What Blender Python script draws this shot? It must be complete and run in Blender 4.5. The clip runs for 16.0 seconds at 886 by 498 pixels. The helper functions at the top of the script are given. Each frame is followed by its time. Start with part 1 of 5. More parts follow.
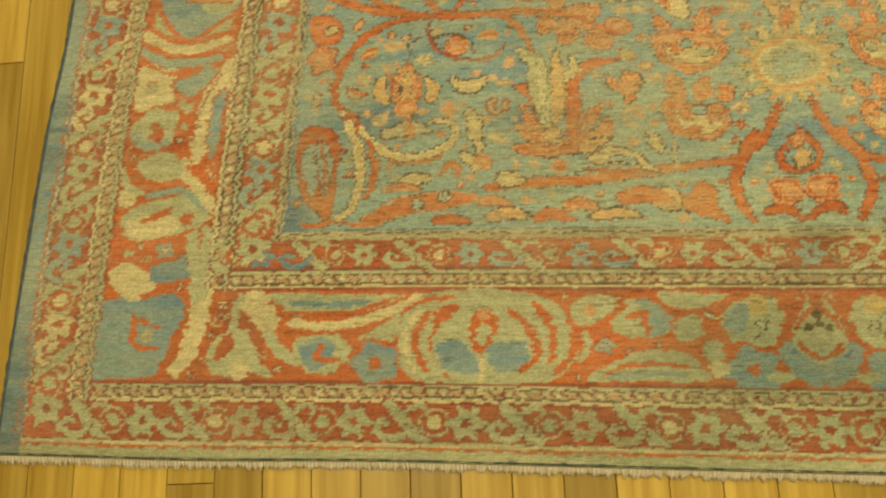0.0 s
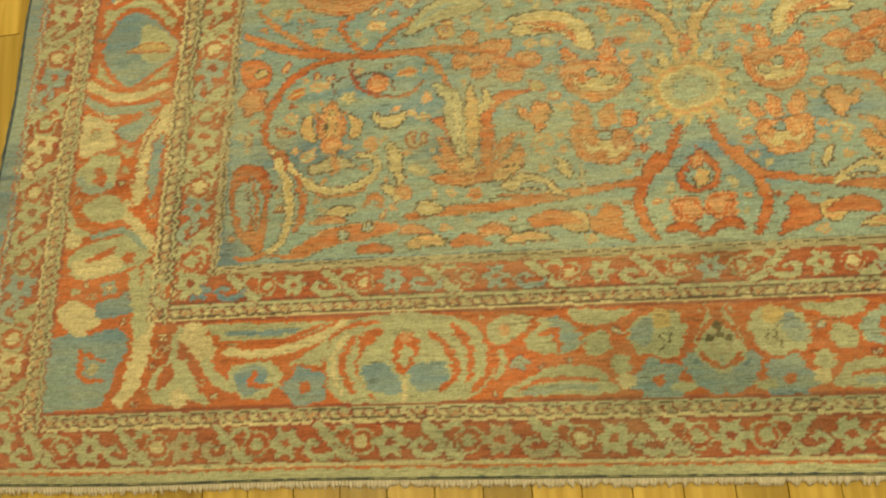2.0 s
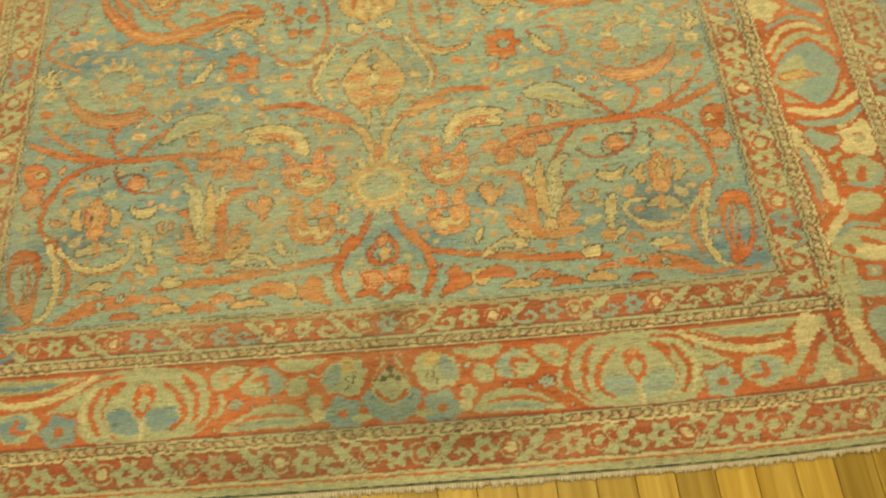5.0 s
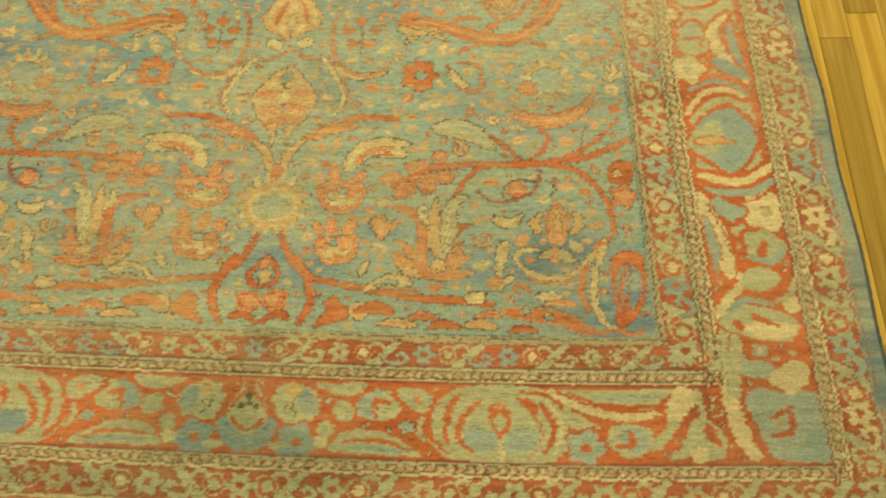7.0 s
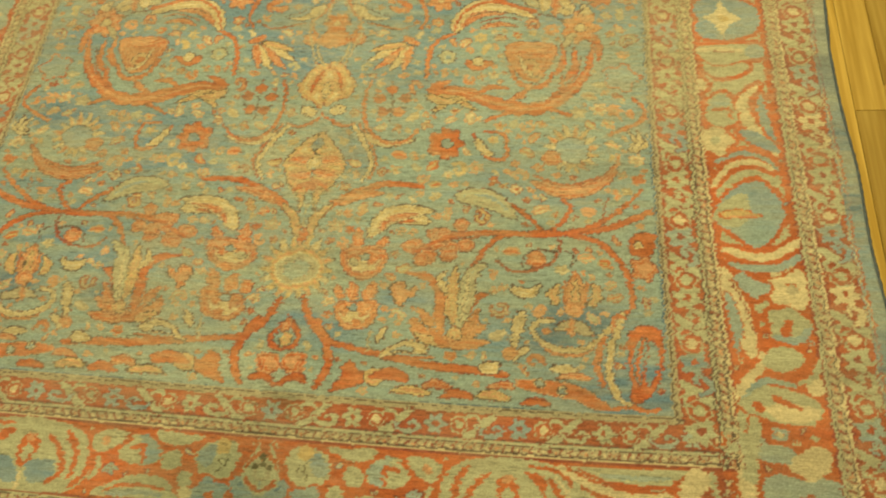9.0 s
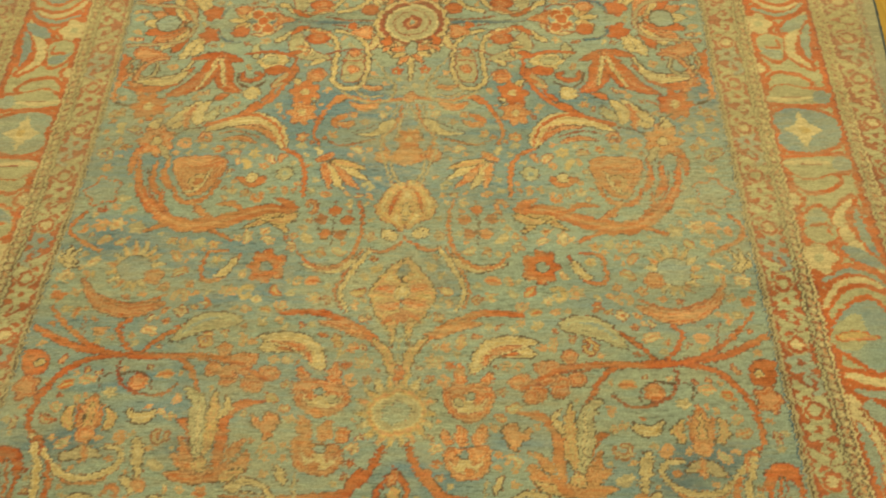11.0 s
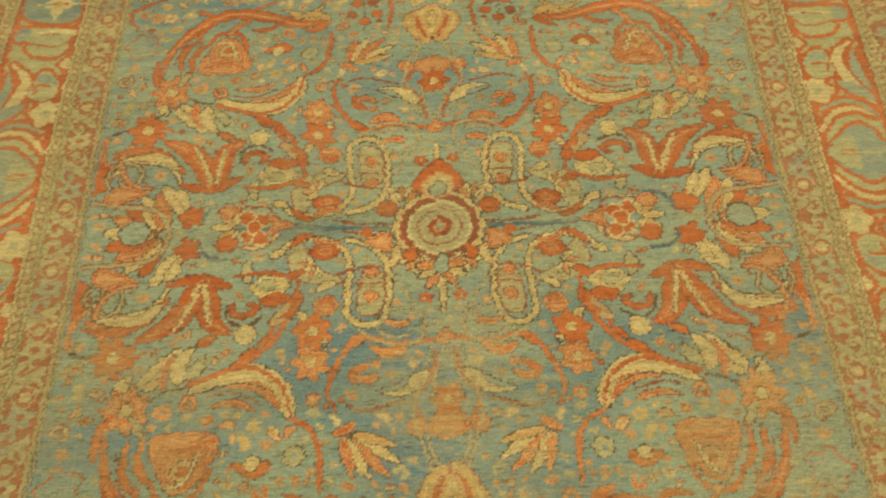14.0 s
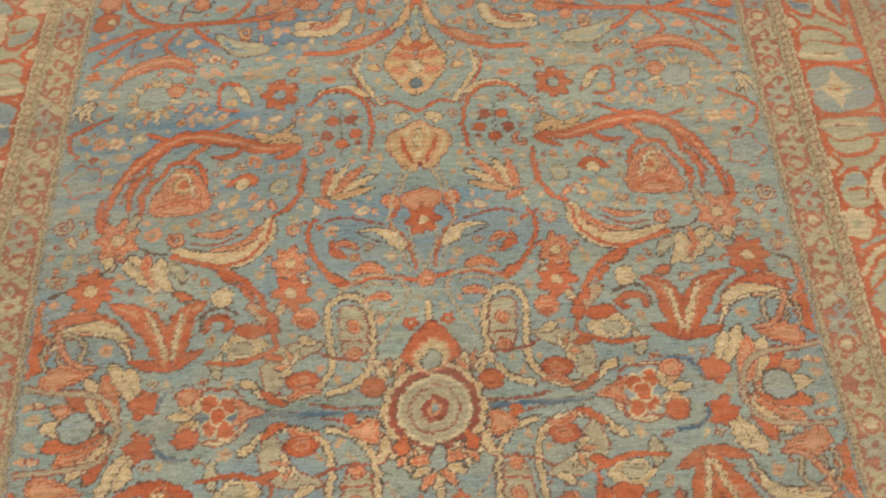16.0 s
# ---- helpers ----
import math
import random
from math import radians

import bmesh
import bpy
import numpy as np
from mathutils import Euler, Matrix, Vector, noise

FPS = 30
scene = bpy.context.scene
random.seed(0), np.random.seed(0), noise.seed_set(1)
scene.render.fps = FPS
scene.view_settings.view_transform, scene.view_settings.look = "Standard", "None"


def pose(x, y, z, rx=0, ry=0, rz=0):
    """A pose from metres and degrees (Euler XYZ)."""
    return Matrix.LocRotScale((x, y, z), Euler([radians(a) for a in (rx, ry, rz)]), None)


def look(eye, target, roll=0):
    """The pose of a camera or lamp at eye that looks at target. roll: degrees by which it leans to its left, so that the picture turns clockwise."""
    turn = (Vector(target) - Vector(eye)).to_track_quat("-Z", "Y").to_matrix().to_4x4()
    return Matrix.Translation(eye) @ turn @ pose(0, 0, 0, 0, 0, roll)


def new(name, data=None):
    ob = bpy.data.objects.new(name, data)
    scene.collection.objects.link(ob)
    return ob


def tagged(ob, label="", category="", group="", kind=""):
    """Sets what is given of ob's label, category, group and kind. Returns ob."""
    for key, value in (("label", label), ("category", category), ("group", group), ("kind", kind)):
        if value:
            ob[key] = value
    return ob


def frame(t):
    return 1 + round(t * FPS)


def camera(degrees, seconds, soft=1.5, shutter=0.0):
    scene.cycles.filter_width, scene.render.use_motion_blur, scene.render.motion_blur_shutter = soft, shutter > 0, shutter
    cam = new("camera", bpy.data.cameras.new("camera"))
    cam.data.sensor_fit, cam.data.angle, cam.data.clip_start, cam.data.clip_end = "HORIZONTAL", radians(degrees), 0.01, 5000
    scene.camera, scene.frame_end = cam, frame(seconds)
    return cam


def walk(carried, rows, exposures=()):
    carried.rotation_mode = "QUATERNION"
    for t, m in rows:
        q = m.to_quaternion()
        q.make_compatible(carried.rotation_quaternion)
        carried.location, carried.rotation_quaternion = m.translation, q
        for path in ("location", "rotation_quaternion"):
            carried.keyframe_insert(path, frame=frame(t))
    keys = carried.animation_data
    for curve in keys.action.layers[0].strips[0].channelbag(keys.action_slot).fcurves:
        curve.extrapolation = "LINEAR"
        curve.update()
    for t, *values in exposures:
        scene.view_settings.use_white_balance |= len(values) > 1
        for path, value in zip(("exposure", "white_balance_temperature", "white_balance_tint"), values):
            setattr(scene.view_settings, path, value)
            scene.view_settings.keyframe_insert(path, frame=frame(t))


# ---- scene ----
cam = camera(59.1, 16.0, soft=2.1)
PATH = [
    (0, (-0.458, 0.043, 1.264), (-0.649, 0.518, -0.669), -22.1),
    (0.5, (-0.467, 0.066, 1.26), (-0.665, 0.544, -0.672), -22.3),
    (1, (-0.448, 0.08, 1.274), (-0.659, 0.568, -0.654), -23.7),
    (1.5, (-0.395, 0.069, 1.297), (-0.612, 0.573, -0.627), -24.5),
    (2, (-0.297, 0.044, 1.328), (-0.513, 0.554, -0.594), -25.4),
    (2.5, (-0.185, 0.006, 1.379), (-0.377, 0.542, -0.539), -24.1),
    (3, (-0.1, -0.006, 1.423), (-0.269, 0.552, -0.49), -20.2),
    (3.5, (-0.027, -0.025, 1.485), (-0.156, 0.568, -0.421), -15.6),
    (4, (0.06, -0.05, 1.55), (-0.03, 0.575, -0.348), -12.7),
    (4.5, (0.145, -0.101, 1.598), (0.076, 0.591, -0.277), -10.1),
    (4.7, (0.145, -0.111, 1.638), (0.115, 0.583, -0.238), -7.3),
    (6.8, (0.355, -0.025, 1.621), (0.36, 0.693, -0.245), 0.4),
    (7, (0.419, -0.052, 1.611), (0.393, 0.674, -0.253), -0.4),
    (7.5, (0.526, -0.069, 1.606), (0.442, 0.662, -0.254), -3.9),
    (8, (0.563, -0.051, 1.605), (0.419, 0.689, -0.248), -7.9),
    (8.5, (0.557, -0.024, 1.629), (0.379, 0.743, -0.21), -9.2),
    (9, (0.526, 0.013, 1.655), (0.326, 0.813, -0.167), -9.9),
    (9.2, (0.515, 0.021, 1.661), (0.308, 0.84, -0.152), -10.4),
    (11.3, (0.125, 0.257, 1.62), (0.082, 1.228, -0.128), -1.3),
    (11.5, (0.135, 0.312, 1.615), (0.083, 1.293, -0.127), -1.3),
    (12, (0.157, 0.421, 1.614), (0.068, 1.405, -0.125), -2.5),
    (12.5, (0.116, 0.507, 1.604), (0.01, 1.498, -0.13), -4.9),
    (13, (-0.003, 0.657, 1.571), (-0.064, 1.641, -0.169), -4.5),
    (13.5, (-0.056, 0.796, 1.567), (-0.043, 1.748, -0.192), -0.8),
    (14, (-0.043, 0.924, 1.56), (0.002, 1.846, -0.215), 1.9),
    (14.5, (0.001, 1.051, 1.559), (0.04, 1.953, -0.225), 2.9),
    (15, (-0.002, 1.175, 1.557), (0.034, 2.056, -0.238), 2.4),
    (15.5, (-0.018, 1.325, 1.536), (0.036, 2.182, -0.27), 2.0),
    (16, (-0.066, 1.413, 1.522), (0.039, 2.275, -0.28), 4.7),
]
EXPOSURES = [(0, 0.14, 6500, 10), (4.5, 0.24, 6300, 11), (9, 0.18, 6500, 10), (11.5, -0.02, 6550, 13), (12.5, -0.08, 6500, 13), (14.5, -0.18, 6450, 17), (15, -0.16, 6080, 21), (15.5, -0.14, 5450, 32), (16, -0.13, 5170, 44)]
walk(cam, [(t, look(eye, target, roll)) for t, eye, target, roll in PATH], EXPOSURES)

# ---- light: warm ceiling lamps, unseen and assumed, in a closed room ----
world = bpy.data.worlds.new("world")
world.use_nodes = True
scene.world = world
world.node_tree.nodes["Background"].inputs[0].default_value = (0.9, 0.8, 0.6, 1)
world.node_tree.nodes["Background"].inputs[1].default_value = 0.02

LAMP_COLOUR = (1.0, 0.91, 0.48)
CEILING = 3.0
# assumed lamps: places and watts are set by the brightness across the rug
LAMPS = [(-1.1, 0.3, 11), (0.5, 1.1, 34), (-1.1, 2.6, 24), (1.1, 2.6, 22), (0.0, -1.2, 9), (0.0, 4.3, 32)]
for lx, ly, watts in LAMPS:
    data = bpy.data.lights.new("assumed_ceiling_lamp_light", "AREA")
    data.shape, data.size, data.energy, data.color = "DISK", 0.42, watts, LAMP_COLOUR
    bulb = new("assumed_ceiling_lamp_light", data)
    bulb.matrix_world = pose(lx, ly, CEILING - 0.075)

# ---- materials ----
def material(name, colour, rough=0.6, metal=0.0):
    m = bpy.data.materials.new(name)
    m.use_nodes = True
    n = m.node_tree.nodes["Principled BSDF"]
    n.inputs["Base Color"].default_value = (*colour, 1)
    n.inputs["Roughness"].default_value = rough
    n.inputs["Metallic"].default_value = metal
    return m, m.node_tree.nodes, m.node_tree.links, n


def noisy(name, low, high, scale, rough, bump=0.1, distance=0.002, stretch=(1, 1, 1), detail=6):
    """A surface that wavers between two colours at two scales, with fine relief."""
    m, nodes, links, shader = material(name, low, rough)
    at = nodes.new("ShaderNodeTexCoord")
    size = nodes.new("ShaderNodeMapping")
    size.inputs["Scale"].default_value = stretch
    links.new(at.outputs["Object"], size.inputs[0])
    big, fine = nodes.new("ShaderNodeTexNoise"), nodes.new("ShaderNodeTexNoise")
    for tex, factor in ((big, 1), (fine, 9)):
        tex.inputs["Scale"].default_value = scale * factor
        tex.inputs["Detail"].default_value = detail
        links.new(size.outputs[0], tex.inputs["Vector"])
    both = nodes.new("ShaderNodeMath")
    both.operation = "MULTIPLY_ADD"
    both.inputs[1].default_value = 0.5
    half = nodes.new("ShaderNodeMath")
    half.operation = "MULTIPLY"
    half.inputs[1].default_value = 0.5
    links.new(big.outputs[0], half.inputs[0])
    links.new(fine.outputs[0], both.inputs[0])
    links.new(half.outputs[0], both.inputs[2])
    ramp = nodes.new("ShaderNodeValToRGB")
    ramp.color_ramp.elements[0].color, ramp.color_ramp.elements[1].color = (*low, 1), (*high, 1)
    ramp.color_ramp.elements[0].position, ramp.color_ramp.elements[1].position = 0.36, 0.64
    links.new(both.outputs[0], ramp.inputs[0])
    links.new(ramp.outputs[0], shader.inputs["Base Color"])
    relief = nodes.new("ShaderNodeBump")
    relief.inputs["Strength"].default_value, relief.inputs["Distance"].default_value = bump, distance
    links.new(fine.outputs[0], relief.inputs["Height"])
    links.new(relief.outputs[0], shader.inputs["Normal"])
    return m


def pile_material():
    """Wool pile: the knots carry their dye as a colour attribute; wool grain, weft ridges and worn patches go over it."""
    m, nodes, links, shader = material("wool_pile", (0.3, 0.3, 0.25), 0.95)
    dye = nodes.new("ShaderNodeAttribute")
    dye.attribute_name = "dye"
    at = nodes.new("ShaderNodeTexCoord")
    rows = nodes.new("ShaderNodeMapping")
    rows.inputs["Scale"].default_value = (45, 300, 60)
    links.new(at.outputs["Object"], rows.inputs[0])
    weft, grain, wear = (nodes.new("ShaderNodeTexNoise") for _ in range(3))
    weft.inputs["Scale"].default_value, weft.inputs["Detail"].default_value = 1.0, 3
    links.new(rows.outputs[0], weft.inputs["Vector"])
    grain.inputs["Scale"].default_value, grain.inputs["Detail"].default_value = 420, 2
    wear.inputs["Scale"].default_value, wear.inputs["Detail"].default_value = 5, 5
    for tex in (grain, wear):
        links.new(at.outputs["Object"], tex.inputs["Vector"])
    total = nodes.new("ShaderNodeMath")
    total.operation = "ADD"
    links.new(weft.outputs[0], total.inputs[0])
    links.new(grain.outputs[0], total.inputs[1])
    level = nodes.new("ShaderNodeMapRange")
    level.inputs["From Min"].default_value, level.inputs["From Max"].default_value = 0.55, 1.45
    level.inputs["To Min"].default_value, level.inputs["To Max"].default_value = 0.58, 1.42
    links.new(total.outputs[0], level.inputs["Value"])
    toned = nodes.new("ShaderNodeMix")
    toned.data_type, toned.blend_type = "RGBA", "MULTIPLY"
    toned.inputs["Factor"].default_value = 1.0
    links.new(dye.outputs["Color"], toned.inputs["A"])
    links.new(level.outputs[0], toned.inputs["B"])
    faded = nodes.new("ShaderNodeMix")
    faded.data_type = "RGBA"
    faded.inputs["B"].default_value = (0.42, 0.36, 0.25, 1)
    patch = nodes.new("ShaderNodeMapRange")
    patch.inputs["From Min"].default_value, patch.inputs["From Max"].default_value = 0.45, 0.75
    patch.inputs["To Min"].default_value, patch.inputs["To Max"].default_value = 0.02, 0.18
    links.new(wear.outputs[0], patch.inputs["Value"])
    links.new(patch.outputs[0], faded.inputs["Factor"])
    links.new(toned.outputs["Result"], faded.inputs["A"])
    links.new(faded.outputs["Result"], shader.inputs["Base Color"])
    relief = nodes.new("ShaderNodeBump")
    relief.inputs["Strength"].default_value, relief.inputs["Distance"].default_value = 0.7, 0.0020
    links.new(total.outputs[0], relief.inputs["Height"])
    links.new(relief.outputs[0], shader.inputs["Normal"])
    shader.inputs["Sheen Weight"].default_value = 0.15
    shader.inputs["Sheen Roughness"].default_value = 0.6
    shader.inputs["Specular IOR Level"].default_value = 0.15
    return m


def plank_material():
    """Varnished oak strips: each board has its own tone, with long grain and pores."""
    m, nodes, links, shader = material("varnished_oak", (0.4, 0.22, 0.07), 0.3)
    at, own = nodes.new("ShaderNodeTexCoord"), nodes.new("ShaderNodeObjectInfo")
    move = nodes.new("ShaderNodeVectorMath")
    move.operation = "MULTIPLY_ADD"
    move.inputs[1].default_value = (1, 1, 1)
    spread = nodes.new("ShaderNodeCombineXYZ")
    strip, sum_of, chance = nodes.new("ShaderNodeNewGeometry"), nodes.new("ShaderNodeMath"), nodes.new("ShaderNodeMath")
    sum_of.operation, chance.operation = "ADD", "FRACT"
    links.new(own.outputs["Random"], sum_of.inputs[0])
    links.new(strip.outputs["Random Per Island"], sum_of.inputs[1])
    links.new(sum_of.outputs[0], chance.inputs[0])
    shift = nodes.new("ShaderNodeMath")
    shift.operation = "MULTIPLY"
    shift.inputs[1].default_value = 37.0
    links.new(chance.outputs[0], shift.inputs[0])
    links.new(shift.outputs[0], spread.inputs[0])
    links.new(shift.outputs[0], spread.inputs[1])
    links.new(at.outputs["Object"], move.inputs[0])
    links.new(spread.outputs[0], move.inputs[2])
    long = nodes.new("ShaderNodeMapping")
    long.inputs["Scale"].default_value = (55, 2.2, 20)
    links.new(move.outputs[0], long.inputs[0])
    grain, pores = nodes.new("ShaderNodeTexNoise"), nodes.new("ShaderNodeTexNoise")
    grain.inputs["Scale"].default_value, grain.inputs["Detail"].default_value, grain.inputs["Distortion"].default_value = 1.0, 6, 0.6
    pores.inputs["Scale"].default_value, pores.inputs["Detail"].default_value = 6.0, 3
    links.new(long.outputs[0], grain.inputs["Vector"])
    links.new(long.outputs[0], pores.inputs["Vector"])
    tone = nodes.new("ShaderNodeValToRGB")
    tone.color_ramp.elements[0].color, tone.color_ramp.elements[1].color = (0.36, 0.215, 0.030, 1), (0.60, 0.41, 0.100, 1)
    tone.color_ramp.elements[0].position, tone.color_ramp.elements[1].position = 0.3, 0.7
    links.new(grain.outputs[0], tone.inputs[0])
    vary = nodes.new("ShaderNodeMapRange")
    vary.inputs["To Min"].default_value, vary.inputs["To Max"].default_value = 0.60, 1.12
    links.new(chance.outputs[0], vary.inputs["Value"])
    board = nodes.new("ShaderNodeMix")
    board.data_type, board.blend_type = "RGBA", "MULTIPLY"
    board.inputs["Factor"].default_value = 1.0
    links.new(tone.outputs[0], board.inputs["A"])
    links.new(vary.outputs[0], board.inputs["B"])
    links.new(board.outputs["Result"], shader.inputs["Base Color"])
    gloss = nodes.new("ShaderNodeMapRange")
    gloss.inputs["To Min"].default_value, gloss.inputs["To Max"].default_value = 0.22, 0.42
    links.new(pores.outputs[0], gloss.inputs["Value"])
    links.new(gloss.outputs[0], shader.inputs["Roughness"])
    relief = nodes.new("ShaderNodeBump")
    relief.inputs["Strength"].default_value, relief.inputs["Distance"].default_value = 0.15, 0.001
    links.new(pores.outputs[0], relief.inputs["Height"])
    links.new(relief.outputs[0], shader.inputs["Normal"])
    return m


PILE, OAK = pile_material(), plank_material()
SUBFLOOR = noisy("dark_joint", (0.06, 0.03, 0.012), (0.10, 0.05, 0.02), 20, 0.8)
PLASTER = noisy("wall_plaster", (0.66, 0.60, 0.48), (0.74, 0.68, 0.56), 3, 0.9, 0.05)
CEILING_PAINT = noisy("ceiling_paint", (0.74, 0.71, 0.64), (0.8, 0.77, 0.7), 2, 0.9, 0.04)
TRIM_PAINT = noisy("trim_paint", (0.62, 0.56, 0.45), (0.7, 0.64, 0.52), 6, 0.5, 0.03)
NAVY_WOOL = noisy("navy_wool", (0.035, 0.05, 0.075), (0.10, 0.13, 0.15), 60, 0.95, 0.5, 0.002)
TEAL_WOOL = noisy("teal_wool", (0.14, 0.21, 0.22), (0.26, 0.32, 0.28), 60, 0.95, 0.5, 0.002)
PALE_COTTON = noisy("pale_cotton", (0.48, 0.42, 0.36), (0.68, 0.61, 0.53), 90, 0.95, 0.5, 0.002)
PALE_RUG = noisy("pale_pink_wool", (0.50, 0.40, 0.32), (0.60, 0.50, 0.40), 30, 0.95, 0.4, 0.002)
CREAM_WOOL = noisy("cream_wool", (0.60, 0.54, 0.44), (0.70, 0.64, 0.54), 50, 0.95, 0.4, 0.002)
BEIGE_WOOL = noisy("beige_wool", (0.36, 0.30, 0.22), (0.46, 0.39, 0.30), 50, 0.95, 0.4, 0.002)
LAMP_METAL = noisy("lamp_metal", (0.6, 0.58, 0.54), (0.7, 0.68, 0.64), 30, 0.4, 0.02)
GLOW, _, _, glow_shader = material("lamp_diffuser", (0.9, 0.85, 0.7), 0.5)
glow_shader.inputs["Emission Color"].default_value = (*LAMP_COLOUR, 1)
glow_shader.inputs["Emission Strength"].default_value = 4.0

# ---- the room ----
def box(bm, x0, y0, z0, x1, y1, z1):
    made = bmesh.ops.create_cube(bm, size=1)["verts"]
    bmesh.ops.scale(bm, vec=(x1 - x0, y1 - y0, z1 - z0), verts=made)
    bmesh.ops.translate(bm, vec=((x0 + x1) / 2, (y0 + y1) / 2, (z0 + z1) / 2), verts=made)
    return made


def part(name, bm, mat, parent=None, label="", smooth=False):
    """Links a bmesh as one mesh object under a thing or a part."""
    mesh = bpy.data.meshes.new(name)
    bm.to_mesh(mesh)
    bm.free()
    mesh.materials.append(mat)
    if smooth:
        mesh.shade_smooth()
    ob = new(name, mesh)
    ob.parent = parent
    return tagged(ob, label)


FLOOR_Z = -0.011
X0, X1, Y0, Y1 = -3.2, 3.2, -2.3, 5.6
ROOM = pose(0, 0, 0, 0, 0, 2.6)  # the boards and walls stand a little askew to the rug


def slab(name, x0, y0, z0, x1, y1, z1, mat, label, category):
    bm = bmesh.new()
    box(bm, x0, y0, z0, x1, y1, z1)
    bmesh.ops.transform(bm, matrix=ROOM, verts=bm.verts)
    return tagged(part(name, bm, mat), label, category, kind="structure")


floor = slab("floor", X0, Y0, -0.12, X1, Y1, FLOOR_Z - 0.006, SUBFLOOR, "varnished honey oak strip floor with narrow boards", "floor")
slab("ceiling", X0, Y0, CEILING, X1, Y1, CEILING + 0.15, CEILING_PAINT, "plain off-white painted ceiling", "ceiling")
slab("wall_south", X0 - 0.15, Y0 - 0.15, -0.12, X1 + 0.15, Y0, CEILING, PLASTER, "plain cream plastered wall", "wall")
slab("wall_north", X0 - 0.15, Y1, -0.12, X1 + 0.15, Y1 + 0.15, CEILING, PLASTER, "plain cream plastered wall", "wall")
slab("wall_west", X0 - 0.15, Y0, -0.12, X0, Y1, CEILING, PLASTER, "plain cream plastered wall", "wall")
slab("wall_east", X1, Y0, -0.12, X1 + 0.15, Y1, CEILING, PLASTER, "plain cream plastered wall", "wall")


# an added fixture, out of view, around each assumed light
def assumed_ceiling_lamp(x, y):
    thing = new("assumed_ceiling_lamp")
    thing.location = (x, y, CEILING)
    bm = bmesh.new()
    bmesh.ops.create_cone(bm, cap_ends=True, segments=40, radius1=0.27, radius2=0.25, depth=0.05)
    bmesh.ops.translate(bm, vec=(0, 0, -0.025), verts=bm.verts)
    part("base", bm, LAMP_METAL, thing)
    bm = bmesh.new()
    bmesh.ops.create_cone(bm, cap_ends=True, segments=40, radius1=0.23, radius2=0.235, depth=0.02)
    bmesh.ops.translate(bm, vec=(0, 0, -0.06), verts=bm.verts)
    part("diffuser", bm, GLOW, thing, "glowing warm white diffuser")
    return tagged(thing, "unseen, assumed round flush ceiling lamp with warm white diffuser", "lamp", "ceiling lamps")


for lx, ly, watts in LAMPS:
    assumed_ceiling_lamp(lx, ly)

# ---- the rug's design, knotted in a half plan: p from the long axis, q from the near end ----
HALF, LENGTH, FINE = 1.323, 3.69, 0.002
MIDDLE = LENGTH / 2
SIDE = (0.0, 0.045, 0.115, 0.155, 0.340, 0.380, 0.450, 0.470)
END = (0.0, 0.034, 0.098, 0.130, 0.292, 0.328, 0.380, 0.398)
TEAL, NAVY, RED, CREAM, SAGE, SALMON, BROWN, MADDER, TAN, GOLD, SKY, OLIVE = range(12)
DYES = np.array([
    (0.246, 0.326, 0.306), (0.062, 0.125, 0.205), (0.415, 0.105, 0.036), (0.530, 0.455, 0.285),
    (0.370, 0.372, 0.250), (0.475, 0.252, 0.140), (0.105, 0.074, 0.058), (0.235, 0.056, 0.040),
    (0.360, 0.318, 0.210), (0.480, 0.355, 0.165), (0.280, 0.342, 0.315), (0.090, 0.078, 0.036)])
plan = np.zeros((int(LENGTH / FINE) + 2, int(HALF / FINE) + 2), np.uint8)
both_ends = True
bold = 1.0


def lay(rows, cols, mask, colour):
    """Ties a block of knots, and its mirror image at the far end where the design repeats there."""
    plan[rows, cols][mask] = colour
    if both_ends:
        far = plan[::-1]
        far[rows, cols][mask] = colour


def window(p0, q0, p1, q1):
    """The block of the plan that covers a rectangle, with its p and q, or None outside."""
    a, b = max(int(p0 / FINE), 0), min(int(p1 / FINE) + 2, plan.shape[1])
    c, d = max(int(q0 / FINE), 0), min(int(q1 / FINE) + 2, plan.shape[0])
    if a >= b or c >= d:
        return None
    p, q = np.meshgrid(np.arange(a, b) * FINE, np.arange(c, d) * FINE)
    return slice(c, d), slice(a, b), p, q


def spline(points, closed=False, steps=7):
    """A smooth line through the points."""
    k = np.array(points, float)
    n = len(k)
    if n < 3 and not closed:
        return k
    out = []
    for i in range(n if closed else n - 1):
        a, b, c, d = (k[(i + j) % n] if closed else k[min(max(i + j, 0), n - 1)] for j in (-1, 0, 1, 2))
        for s in np.arange(steps) / steps:
            out.append(0.5 * (2 * b + (c - a) * s + (2 * a - 5 * b + 4 * c - d) * s * s + (3 * b - a - 3 * c + d) * s ** 3))
    if not closed:
        out.append(k[-1])
    return np.array(out)


